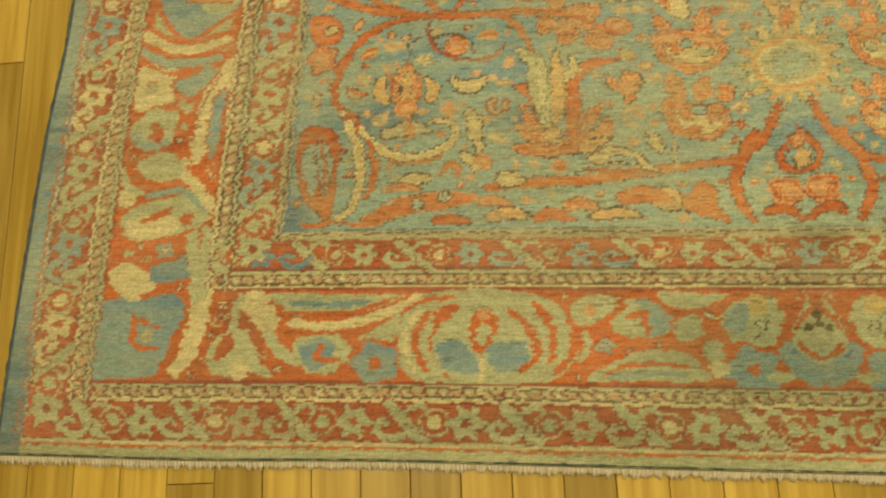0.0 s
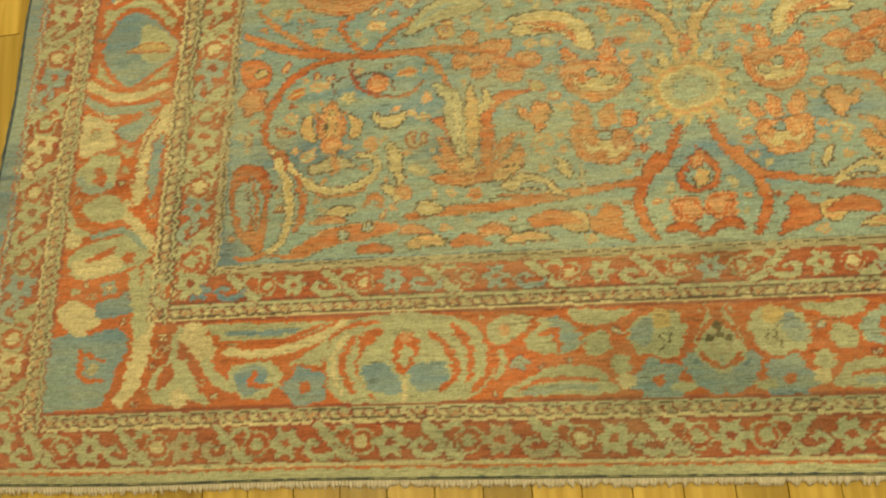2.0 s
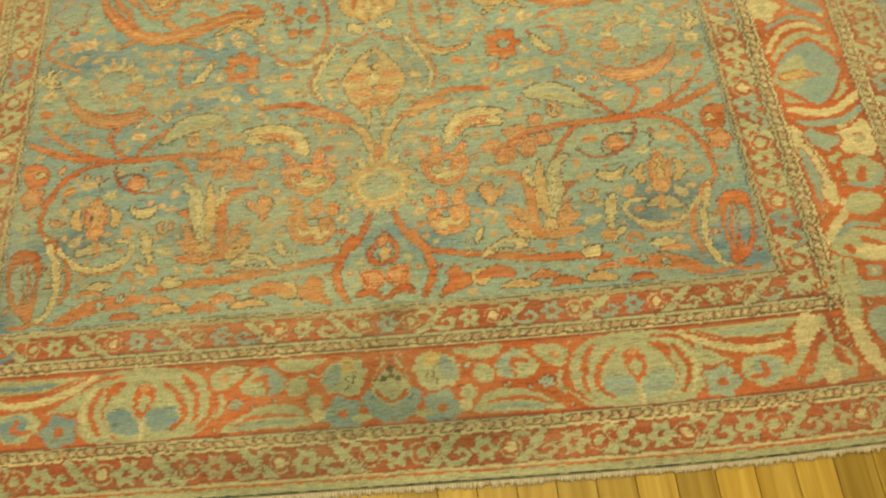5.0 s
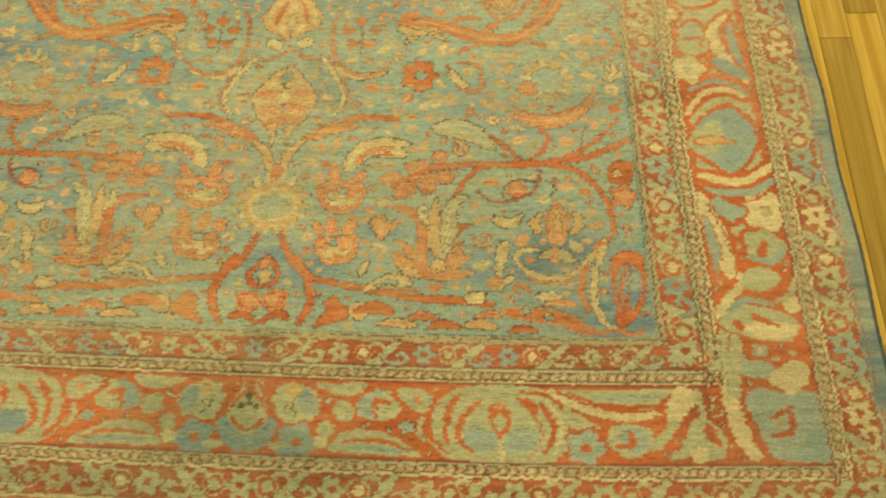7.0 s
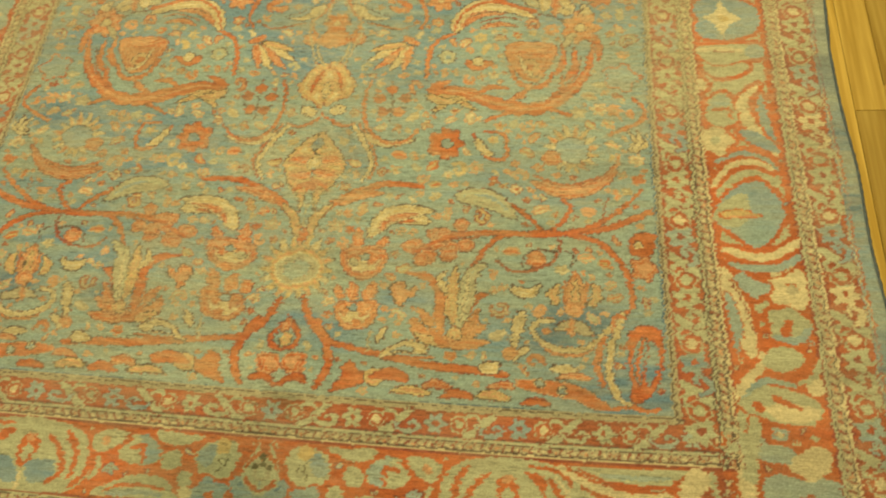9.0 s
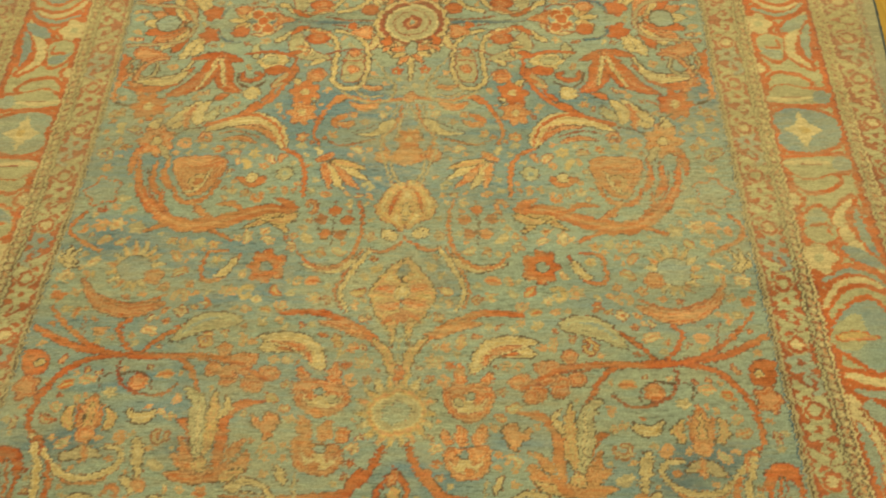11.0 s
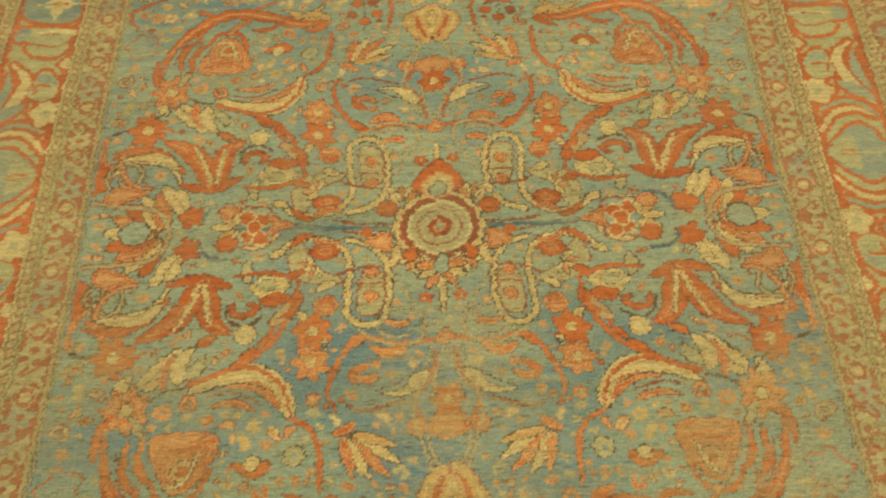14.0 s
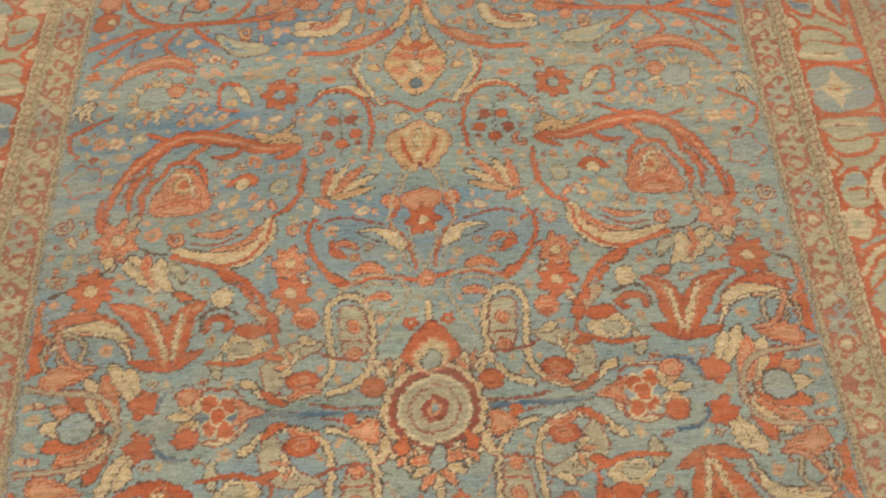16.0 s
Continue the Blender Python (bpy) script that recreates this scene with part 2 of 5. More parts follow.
def vine(points, width, colour, tip=0.35, edge=None, rim=0.004):
    """A stem that swells in its middle and thins to its ends."""
    line = spline(points)
    n = len(line)
    width = width * bold
    swell = width / 2 * (tip + (1 - tip) * np.sin(np.linspace(0.12, 0.95, n) * np.pi))
    for colour, more in (((edge, rim * bold),) if edge is not None else ()) + ((colour, 0.0),):
        for a, b, w in zip(line[:-1], line[1:], swell[1:] + more):
            got = window(min(a[0], b[0]) - w, min(a[1], b[1]) - w, max(a[0], b[0]) + w, max(a[1], b[1]) + w)
            if got is None:
                continue
            rows, cols, p, q = got
            ab = b - a
            s = np.clip(((p - a[0]) * ab[0] + (q - a[1]) * ab[1]) / max(ab @ ab, 1e-9), 0, 1)
            lay(rows, cols, (p - a[0] - s * ab[0]) ** 2 + (q - a[1] - s * ab[1]) ** 2 < w * w, colour)


def fill(points, colour, edge=None, rim=0.004, smooth=True):
    """A closed patch with an outline."""
    line = spline(points, True, 5) if smooth else np.array(points, float)
    got = window(*(line.min(0)), *(line.max(0)))
    if got is not None:
        rows, cols, p, q = got
        inside = np.zeros(p.shape, bool)
        for a, b in zip(line, np.roll(line, -1, 0)):
            if a[1] != b[1]:
                inside ^= ((a[1] > q) != (b[1] > q)) & (p < (b[0] - a[0]) * (q - a[1]) / (b[1] - a[1]) + a[0])
        lay(rows, cols, inside, colour)
    if edge is not None:
        vine([*line, line[0]], rim, edge, 1.0)


def disc(p, q, r, colour, squash=1.0, edge=None, rim=0.004, lobes=0, depth=0.0, turn=0.0):
    """A round or lobed spot; squash flattens it along q."""
    a = np.linspace(0, 2 * np.pi, max(24, 6 * lobes), False)
    for colour, more in (((edge, rim),) if edge is not None else ()) + ((colour, 0.0),):
        far = (r + more) * (1 + depth * np.cos(lobes * (a + turn)))
        fill(np.stack((p + far * np.cos(a), q + far * squash * np.sin(a)), 1), colour, smooth=False)


def rosette(p, q, r, petals, petal, heart, edge=BROWN, squash=1.0, core=0.42, turn=0.0):
    disc(p, q, r, petal, squash, edge, 0.003, petals, 0.2, turn)
    disc(p, q, r * core, heart, squash, edge, 0.002)


def leaf(points, width, colour, edge=BROWN, rib=None, teeth=0, rim=0.003):
    """A pointed leaf along a line, with an outline, a rib and a toothed margin."""
    line = spline(points)
    n = len(line)
    width = width * (0.5 + 0.5 * bold)
    s = np.linspace(0, 1, n)
    half = width / 2 * np.sin(np.pi * s ** 0.8) ** 0.8
    if teeth:
        half = half * (1 + 0.35 * np.abs(np.sin(np.pi * teeth * s)) - 0.15)
    way = np.gradient(line, axis=0)
    way /= np.maximum(np.linalg.norm(way, axis=1), 1e-6)[:, None]
    side = np.stack((-way[:, 1], way[:, 0]), 1) * half[:, None]
    fill(np.concatenate((line + side, (line - side)[::-1])), colour, edge, rim, smooth=False)
    if rib is not None:
        vine(line[n // 8:-(n // 6)], width * 0.3, rib, 0.3)


def fan(p, q, turn, r, petals, colours, spread=150, edge=BROWN, wide=0.34):
    """Petals spread from a point: a lily, a carnation or a palmette's crown. turn: degrees from the p axis."""
    for i in range(petals):
        a = radians(turn + spread * (i / max(petals - 1, 1) - 0.5))
        far = r * (1 - 0.18 * abs(i / max(petals - 1, 1) - 0.5) * 2)
        leaf([(p + 0.1 * far * math.cos(a), q + 0.1 * far * math.sin(a)), (p + 0.6 * far * math.cos(a), q + 0.6 * far * math.sin(a)),
              (p + far * math.cos(a), q + far * math.sin(a))], r * wide, colours[i % len(colours)], edge)


def curl(p, q, r, turn, sweep, width, colour, edge=None):
    """A spiral tendril; sweep: degrees that it winds, with its sign."""
    s = np.linspace(0, 1, 9)
    a = np.radians(turn + sweep * s)
    vine(np.stack((p + r * (1 - 0.65 * s) * np.cos(a), q + r * (1 - 0.65 * s) * np.sin(a)), 1), width, colour, 0.5, edge)


# plain grounds, ring within ring
for ring, ground in enumerate((SKY, RED, TAN, RED, TAN, RED, TAN, TEAL)):
    side, end = HALF - SIDE[ring], END[ring]
    got = window(0, end, side, LENGTH / 2)
    rows, cols, p, q = got
    lay(rows, cols, (p < side) & (q > end), ground)


got = window(0, 0, HALF, END[1])
lay(got[0], got[1], got[3] < END[1], SAGE)


def strip_place(ring, on_side):
    """Centre and width of a ring, and the length of its straight run to the corner."""
    cuts = SIDE if on_side else END
    return (cuts[ring] + cuts[ring + 1]) / 2, cuts[ring + 1] - cuts[ring]


def on_strip(on_side, s, c):
    """A place s along a strip (from the axis, or from the near end) and c in from the rug's edge."""
    return (HALF - c, s) if on_side else (s, c)


def guard(ring, on_side, repeat, start, stop, tints):
    """A narrow border: star flowers and rings between slanting leaves, on red."""
    c, w = strip_place(ring, on_side)
    h = w / 2
    for k in range(int((stop - start) / repeat) + 1):
        s = start + k * repeat

        def at(ds, dc):
            return on_strip(on_side, s + ds * repeat, c + dc * h)
        disc(*at(0, 0), h * 0.78, tints[k % len(tints)], 1.0, MADDER, 0.002, 6, 0.24, 0.26 if on_side else 0.0)
        disc(*at(0, 0), h * 0.24, RED if k % 3 else MADDER, 1.0)
        disc(*at(0.285, 0), h * 0.74, SAGE, 1.0)
        disc(*at(0.285, 0), h * 0.62, RED, 1.0)
        disc(*at(0.285, 0), h * 0.36, CREAM if k % 2 else SAGE, 1.0)
        vine([at(0.36, -0.95), at(0.45, -0.62), at(0.60, 0.35), at(0.70, 0.95)], h * 0.62, SAGE, 0.7, MADDER, 0.002)
        vine([at(0.52, -0.25), at(0.58, -0.72), at(0.72, -0.74), at(0.80, -0.30), at(0.74, 0.05), at(0.68, -0.15)], h * 0.38, tints[(k + 1) % len(tints)], 0.6, MADDER, 0.002)
        vine([at(0.55, 0.35), at(0.48, 0.80), at(0.38, 0.78), at(0.36, 0.45)], h * 0.30, SAGE, 0.5)


def minor(ring, on_side, start, stop):
    """A thin stripe of small crooked chevrons between dark lines."""
    c, w = strip_place(ring, on_side)
    for e, colour, thick in ((-0.5, MADDER, 0.005), (-0.36, CREAM, 0.006), (-0.24, BROWN, 0.003), (0.24, BROWN, 0.003), (0.36, SAGE, 0.006), (0.5, MADDER, 0.005)):
        vine([on_strip(on_side, start, c + e * w), on_strip(on_side, stop, c + e * w)], thick, colour, 1.0)
    for k in range(int((stop - start) / 0.020)):
        s = start + (k + 0.5) * 0.020
        disc(*on_strip(on_side, s, c - 0.05 * w), 0.0042, CREAM if k % 3 else SALMON)
        vine([on_strip(on_side, s + 0.007, c - 0.14 * w), on_strip(on_side, s + 0.013, c + 0.14 * w)], 0.004, MADDER, 1.0)


for ring in (2, 4):
    minor(ring, False, 0, HALF - SIDE[ring])
    minor(ring, True, END[ring], MIDDLE)
guard(1, False, 0.178, 0.0, HALF - 0.08, (SAGE, SAGE, TAN))
guard(1, True, 0.150, END[1] + 0.05, MIDDLE, (SAGE, CREAM, SKY))
guard(5, False, 0.178, 0.0, HALF - 0.40, (SKY, SAGE, SKY))
guard(5, True, 0.150, END[5] + 0.04, MIDDLE, (SAGE, SKY))
for on_side in (False, True):
    for ring, colour in ((1, MADDER), (5, BROWN), (6, MADDER), (7, NAVY)):
        cuts = SIDE if on_side else END
        if on_side:
            vine([on_strip(True, END[ring], cuts[ring]), on_strip(True, MIDDLE, cuts[ring])], 0.004, colour, 1.0)
        else:
            vine([(0, cuts[ring]), (HALF - SIDE[ring], cuts[ring])], 0.004, colour, 1.0)
    c = (SIDE if on_side else END)[6] + 0.012
    ends = ([on_strip(True, END[6], c), on_strip(True, MIDDLE, c)] if on_side else [(0, c), (HALF - SIDE[6], c)])
    vine(ends, 0.003, BROWN, 1.0)
for back, colour in ((0.006, CREAM), (0.011, RED)):
    vine([(0, END[1] - back), (HALF - SIDE[1] + back, END[1] - back)], 0.004, colour, 1.0)
    vine([(HALF - SIDE[1] + back, END[1] - back), (HALF - SIDE[1] + back, MIDDLE)], 0.004, colour, 1.0)
grounds = plan.copy()
P_PLAN, Q_PLAN = np.meshgrid(np.arange(plan.shape[1]) * FINE, np.arange(plan.shape[0]) * FINE)
Q_PLAN = np.minimum(Q_PLAN, LENGTH - Q_PLAN)
in_border = (P_PLAN < HALF - SIDE[3]) & (Q_PLAN > END[3]) & ~((P_PLAN < HALF - SIDE[4]) & (Q_PLAN > END[4]))
in_field = (P_PLAN < HALF - SIDE[7] - 0.004) & (Q_PLAN > END[7] + 0.004)
bold = 0.85

# field: around the central medallion
# on the cross axis
both_ends = False
vine([(0.083, 1.837), (0.188, 1.841), (0.281, 1.843), (0.375, 1.855)], 0.012, NAVY, 1)
vine([(0.083, 1.852), (0.188, 1.852), (0.259, 1.864)], 0.006, MADDER)
vine([(0.083, 1.818), (0.165, 1.824), (0.235, 1.833)], 0.006, MADDER)

# loops and leaves
both_ends = True
vine([(0.374, 1.78), (0.36, 1.802), (0.312, 1.815), (0.26, 1.807), (0.223, 1.777), (0.212, 1.739), (0.22, 1.639), (0.198, 1.601), (0.157, 1.599), (0.132, 1.629), (0.124, 1.696), (0.133, 1.753), (0.168, 1.793), (0.218, 1.809)], 0.015, CREAM, 0.8, BROWN, 0.003)
fill([(0.194, 1.628), (0.144, 1.632), (0.139, 1.72), (0.185, 1.722)], SAGE, MADDER, 0.004)
disc(0.166, 1.665, 0.014, SALMON, 1, MADDER, 0.003)
disc(0.164, 1.726, 0.014, SALMON, 1, MADDER, 0.003)
vine([(0.196, 1.695), (0.137, 1.699)], 0.006, MADDER, 1)
leaf([(0.333, 1.804), (0.332, 1.754), (0.3, 1.72), (0.226, 1.701)], 0.06, SAGE, MADDER, TAN)
disc(0.273, 1.778, 0.032, RED, 0.6, MADDER, 0.004)
disc(0.273, 1.778, 0.018, SALMON, 0.5)
fan(0.293, 1.745, -33, 0.045, 5, [CREAM, SALMON])

# bracket flower and lily
both_ends = False
vine([(0.502, 1.902), (0.474, 1.909), (0.431, 1.899), (0.399, 1.875), (0.357, 1.853)], 0.01, CREAM, 0.8, MADDER, 0.003)
vine([(0.492, 1.816), (0.456, 1.797), (0.418, 1.805), (0.39, 1.831)], 0.01, CREAM, 0.8, MADDER, 0.003)
disc(0.45, 1.856, 0.062, SKY, 0.85, MADDER, 0.005, lobes=6, depth=0.08)
disc(0.468, 1.88, 0.017, RED, 1, CREAM, 0.004)
disc(0.432, 1.87, 0.017, RED, 1, CREAM, 0.004)
disc(0.459, 1.83, 0.017, RED, 1, CREAM, 0.004)
disc(0.43, 1.821, 0.017, RED, 1, CREAM, 0.004)
disc(0.448, 1.852, 0.017, RED, 1, CREAM, 0.004)
fill([(0.419, 1.887), (0.388, 1.874), (0.351, 1.853), (0.385, 1.842), (0.413, 1.828), (0.408, 1.857)], SALMON, MADDER, 0.003)
fan(0.492, 1.855, 4, 0.065, 5, [CREAM, GOLD], 170)
disc(0.513, 1.899, 0.022, SALMON, 0.8, MADDER)
disc(0.511, 1.812, 0.024, RED, 0.8, MADDER)
fan(0.666, 1.846, 4, 0.145, 9, [RED, CREAM, SALMON], 150)
disc(0.735, 1.851, 0.034, SKY, 0.9, BROWN, 0.005)
vine([(0.87, 1.945), (0.785, 1.928), (0.701, 1.915), (0.664, 1.876), (0.657, 1.823), (0.69, 1.779), (0.76, 1.769), (0.837, 1.766)], 0.013, TAN, 0.6, MADDER, 0.003)

# forked flame leaves
both_ends = True
leaf([(0.681, 1.709), (0.646, 1.761), (0.611, 1.809)], 0.035, CREAM)
disc(0.605, 1.801, 0.028, RED, 1, MADDER, 0.003, lobes=5, depth=0.2)
vine([(0.72, 1.544), (0.697, 1.538), (0.669, 1.553)], 0.01, RED)
vine([(0.796, 1.541), (0.84, 1.564), (0.862, 1.625), (0.855, 1.687)], 0.009, BROWN)
leaf([(0.854, 1.638), (0.831, 1.688), (0.85, 1.734)], 0.04, RED, MADDER, None, 5)
vine([(0.802, 1.669), (0.778, 1.644), (0.721, 1.638), (0.67, 1.656), (0.638, 1.702)], 0.014, CREAM, 0.5, BROWN)
leaf([(0.813, 1.631), (0.764, 1.602), (0.688, 1.623), (0.632, 1.681)], 0.028, RED, MADDER, None, 6)
curl(0.773, 1.681, 0.055, 60, -420, 0.009, TAN, BROWN)
leaf([(0.817, 1.748), (0.775, 1.73), (0.711, 1.721)], 0.05, SALMON, MADDER, None, 5)
vine([(0.486, 1.652), (0.477, 1.63), (0.449, 1.627), (0.426, 1.641), (0.442, 1.653)], 0.012, RED, 0.6, MADDER)
leaf([(0.454, 1.763), (0.456, 1.727), (0.446, 1.704)], 0.03, SAGE)
leaf([(0.328, 1.678), (0.345, 1.637), (0.357, 1.611)], 0.035, RED)
leaf([(0.419, 1.548), (0.446, 1.526), (0.467, 1.514)], 0.03, RED)
leaf([(0.673, 1.473), (0.63, 1.507), (0.593, 1.558)], 0.05, CREAM, BROWN, TAN, 4)
leaf([(0.723, 1.453), (0.706, 1.481), (0.694, 1.502)], 0.03, CREAM)
leaf([(0.584, 1.49), (0.55, 1.512), (0.539, 1.539)], 0.03, SAGE)
vine([(0.758, 1.576), (0.788, 1.606), (0.793, 1.655), (0.756, 1.706), (0.713, 1.715)], 0.01, SALMON, 0.5, MADDER)
vine([(0.509, 1.771), (0.555, 1.779), (0.582, 1.817)], 0.009, NAVY, 0.8)
leaf([(0.36, 1.793), (0.329, 1.818), (0.3, 1.826)], 0.02, RED)
vine([(0.418, 1.619), (0.451, 1.601), (0.487, 1.614), (0.498, 1.651)], 0.008, BROWN, 0.8)
leaf([(0.395, 1.601), (0.366, 1.623), (0.354, 1.655)], 0.03, TAN, MADDER, SALMON)
vine([(0.24, 1.719), (0.203, 1.733), (0.131, 1.738)], 0.006, MADDER, 0.8)
leaf([(0.124, 1.739), (0.106, 1.77), (0.118, 1.799)], 0.026, CREAM, MADDER)
leaf([(0.304, 1.819), (0.268, 1.798), (0.234, 1.806)], 0.02, SALMON, MADDER)
leaf([(0.665, 1.467), (0.643, 1.479), (0.619, 1.486)], 0.022, CREAM)
leaf([(0.557, 1.561), (0.535, 1.572), (0.512, 1.579)], 0.022, RED)
leaf([(0.768, 1.622), (0.746, 1.634), (0.723, 1.64)], 0.022, SALMON)
leaf([(0.405, 1.769), (0.385, 1.779), (0.364, 1.786)], 0.022, CREAM)
leaf([(0.357, 1.713), (0.336, 1.724), (0.314, 1.73)], 0.022, RED)
leaf([(0.633, 1.594), (0.611, 1.605), (0.588, 1.612)], 0.022, SALMON)
leaf([(0.286, 1.681), (0.266, 1.692), (0.243, 1.699)], 0.022, CREAM)
leaf([(0.217, 1.545), (0.197, 1.557), (0.174, 1.564)], 0.022, RED)


# field: sunflower and the tall motif by the side
fan(0.006, 0.699, 89, 0.095, 18, [GOLD, SALMON, GOLD, CREAM], 342, TAN, 0.2)
disc(0, 0.699, 0.066, GOLD, 0.85, TAN, 0.003, lobes=18, depth=0.05)
disc(0, 0.699, 0.052, SAGE, 0.75, CREAM, 0.004)
disc(0, 0.699, 0.036, TEAL, 0.7)
fill([(0.842, 0.586), (0.816, 0.598), (0.784, 0.589), (0.772, 0.549), (0.774, 0.475), (0.778, 0.422), (0.812, 0.442), (0.834, 0.477), (0.845, 0.537)], RED, MADDER, 0.003)
leaf([(0.823, 0.565), (0.821, 0.516), (0.812, 0.459)], 0.032, SKY, MADDER)
leaf([(0.809, 0.576), (0.793, 0.517), (0.793, 0.46)], 0.03, TEAL, MADDER, RED)
vine([(0.825, 0.412), (0.799, 0.405), (0.769, 0.416), (0.728, 0.405)], 0.014, RED)

# field, lower part: boughs and stems
vine([(0.03, 0.626), (0.051, 0.576), (0.097, 0.528), (0.163, 0.513)], 0.017, RED, 0.5, MADDER, 0.0015)
vine([(0.072, 0.571), (0.105, 0.504), (0.107, 0.454), (0.085, 0.413)], 0.019, RED, 0.5, MADDER, 0.0015)
vine([(0.507, 0.472), (0.432, 0.48), (0.34, 0.484), (0.249, 0.498), (0.151, 0.513)], 0.019, RED, 0.5, MADDER, 0.0015)
vine([(0.771, 0.622), (0.788, 0.657), (0.782, 0.711), (0.756, 0.764), (0.71, 0.801), (0.648, 0.817), (0.573, 0.82), (0.496, 0.81)], 0.014, RED, 0.5, MADDER, 0.0015)
vine([(0.856, 0.887), (0.787, 0.854), (0.727, 0.831), (0.649, 0.821)], 0.016, RED, 0.5, MADDER, 0.0015)
vine([(0.496, 0.81), (0.447, 0.817), (0.356, 0.815)], 0.008, MADDER, 0.5)
vine([(0.471, 0.813), (0.415, 0.803), (0.346, 0.797)], 0.006, MADDER, 0.5)
vine([(0.496, 0.809), (0.464, 0.786), (0.431, 0.731)], 0.012, RED, 0.5, MADDER, 0.0015)
vine([(0.629, 0.807), (0.62, 0.759), (0.591, 0.735), (0.54, 0.72), (0.504, 0.728), (0.484, 0.75)], 0.008, MADDER, 0.5)
vine([(0.619, 0.77), (0.582, 0.777), (0.55, 0.761), (0.541, 0.734)], 0.005, BROWN, 0.5)
vine([(0.608, 0.82), (0.655, 0.881), (0.632, 0.908)], 0.01, RED, 0.5, MADDER, 0.0015)
disc(0.574, 0.753, 0.02, SALMON, 0.9, MADDER, 0.002)
fill([(0.584, 0.693), (0.562, 0.68), (0.538, 0.683), (0.518, 0.687), (0.525, 0.662), (0.548, 0.656), (0.573, 0.664)], CREAM, BROWN, 0.003)
# bud between the boughs
fill([(0.0, 0.579), (0.022, 0.546), (0.031, 0.52), (0.0, 0.496), (0.0, 0.495), (0.032, 0.504), (0.04, 0.531), (0.023, 0.559)], RED, MADDER, 0.003)
disc(0.0, 0.557, 0.016, SALMON, 0.9, MADDER, 0.002)
disc(0.0, 0.521, 0.018, GOLD, 0.9, BROWN, 0.002)
fill([(0.056, 0.488), (0.016, 0.488), (0.0, 0.454), (0.037, 0.442), (0.058, 0.456)], SALMON)
vine([(0.054, 0.475), (0.045, 0.451)], 0.01, RED, 0.5, MADDER, 0.0015)
vine([(0.0, 0.495), (0.0, 0.46), (0.052, 0.424)], 0.005, MADDER, 0.5)
leaf([(0.069, 0.425), (0.038, 0.435), (0.0, 0.41)], 0.02, RED, MADDER, rim=0.0025)
fill([(0.238, 0.468), (0.184, 0.457), (0.163, 0.482), (0.142, 0.469), (0.138, 0.438), (0.119, 0.409), (0.161, 0.42), (0.202, 0.439)], RED, MADDER, 0.003)
disc(0.216, 0.449, 0.022, GOLD, 0.9, BROWN, 0.002)
# two crowned blossoms
leaf([(0.179, 0.629), (0.19, 0.657), (0.196, 0.68)], 0.032, SALMON, MADDER, rim=0.0025)
leaf([(0.151, 0.627), (0.145, 0.654), (0.14, 0.675)], 0.03, SALMON, MADDER, rim=0.0025)
leaf([(0.123, 0.63), (0.111, 0.647), (0.104, 0.663)], 0.026, SALMON, MADDER, rim=0.0025)
fill([(0.21, 0.626), (0.189, 0.633), (0.154, 0.622), (0.118, 0.622), (0.108, 0.593), (0.125, 0.566), (0.158, 0.557), (0.192, 0.567), (0.209, 0.593)], SALMON, MADDER, 0.003)
fill([(0.198, 0.615), (0.174, 0.589), (0.154, 0.614), (0.136, 0.587), (0.119, 0.603), (0.134, 0.571), (0.178, 0.574)], CREAM, MADDER, 0.003)
disc(0.154, 0.611, 0.01, SKY, 0.9, BROWN, 0.002)
disc(0.163, 0.574, 0.011, RED, 0.9, MADDER, 0.002)
leaf([(0.136, 0.757), (0.143, 0.783), (0.139, 0.813)], 0.03, SALMON, MADDER, rim=0.0025)
leaf([(0.197, 0.761), (0.212, 0.784), (0.214, 0.797)], 0.024, SALMON, MADDER, rim=0.0025)
fill([(0.222, 0.754), (0.197, 0.768), (0.149, 0.763), (0.11, 0.754), (0.105, 0.723), (0.125, 0.696), (0.163, 0.682), (0.202, 0.699), (0.219, 0.726)], SALMON, MADDER, 0.003)
fill([(0.207, 0.743), (0.182, 0.718), (0.164, 0.747), (0.143, 0.719), (0.118, 0.739), (0.136, 0.704), (0.189, 0.706)], CREAM, MADDER, 0.003)
disc(0.167, 0.739, 0.01, SKY, 0.9, BROWN, 0.002)
disc(0.14, 0.724, 0.01, SAGE, 0.9, BROWN, 0.002)
leaf([(0.236, 0.57), (0.225, 0.549), (0.216, 0.528)], 0.02, CREAM, BROWN, rim=0.0025)
vine([(0.199, 0.556), (0.196, 0.507)], 0.012, TAN, 0.5)
# flame lily
leaf([(0.35, 0.536), (0.405, 0.554), (0.465, 0.589)], 0.032, SALMON, MADDER, rim=0.0025)
leaf([(0.376, 0.537), (0.423, 0.54), (0.47, 0.548)], 0.026, SALMON, MADDER, rim=0.0025)
leaf([(0.376, 0.547), (0.422, 0.576), (0.447, 0.628)], 0.03, SALMON, MADDER, rim=0.0025)
leaf([(0.392, 0.542), (0.411, 0.601), (0.437, 0.652), (0.467, 0.663)], 0.022, RED, MADDER, rim=0.0025)
leaf([(0.364, 0.54), (0.357, 0.604), (0.36, 0.661), (0.329, 0.698), (0.278, 0.707)], 0.03, RED, MADDER, rim=0.0025)
leaf([(0.353, 0.542), (0.316, 0.561), (0.295, 0.599)], 0.036, SALMON, MADDER, rim=0.0025)
leaf([(0.358, 0.538), (0.328, 0.546), (0.302, 0.56)], 0.024, GOLD, BROWN, rim=0.0025)
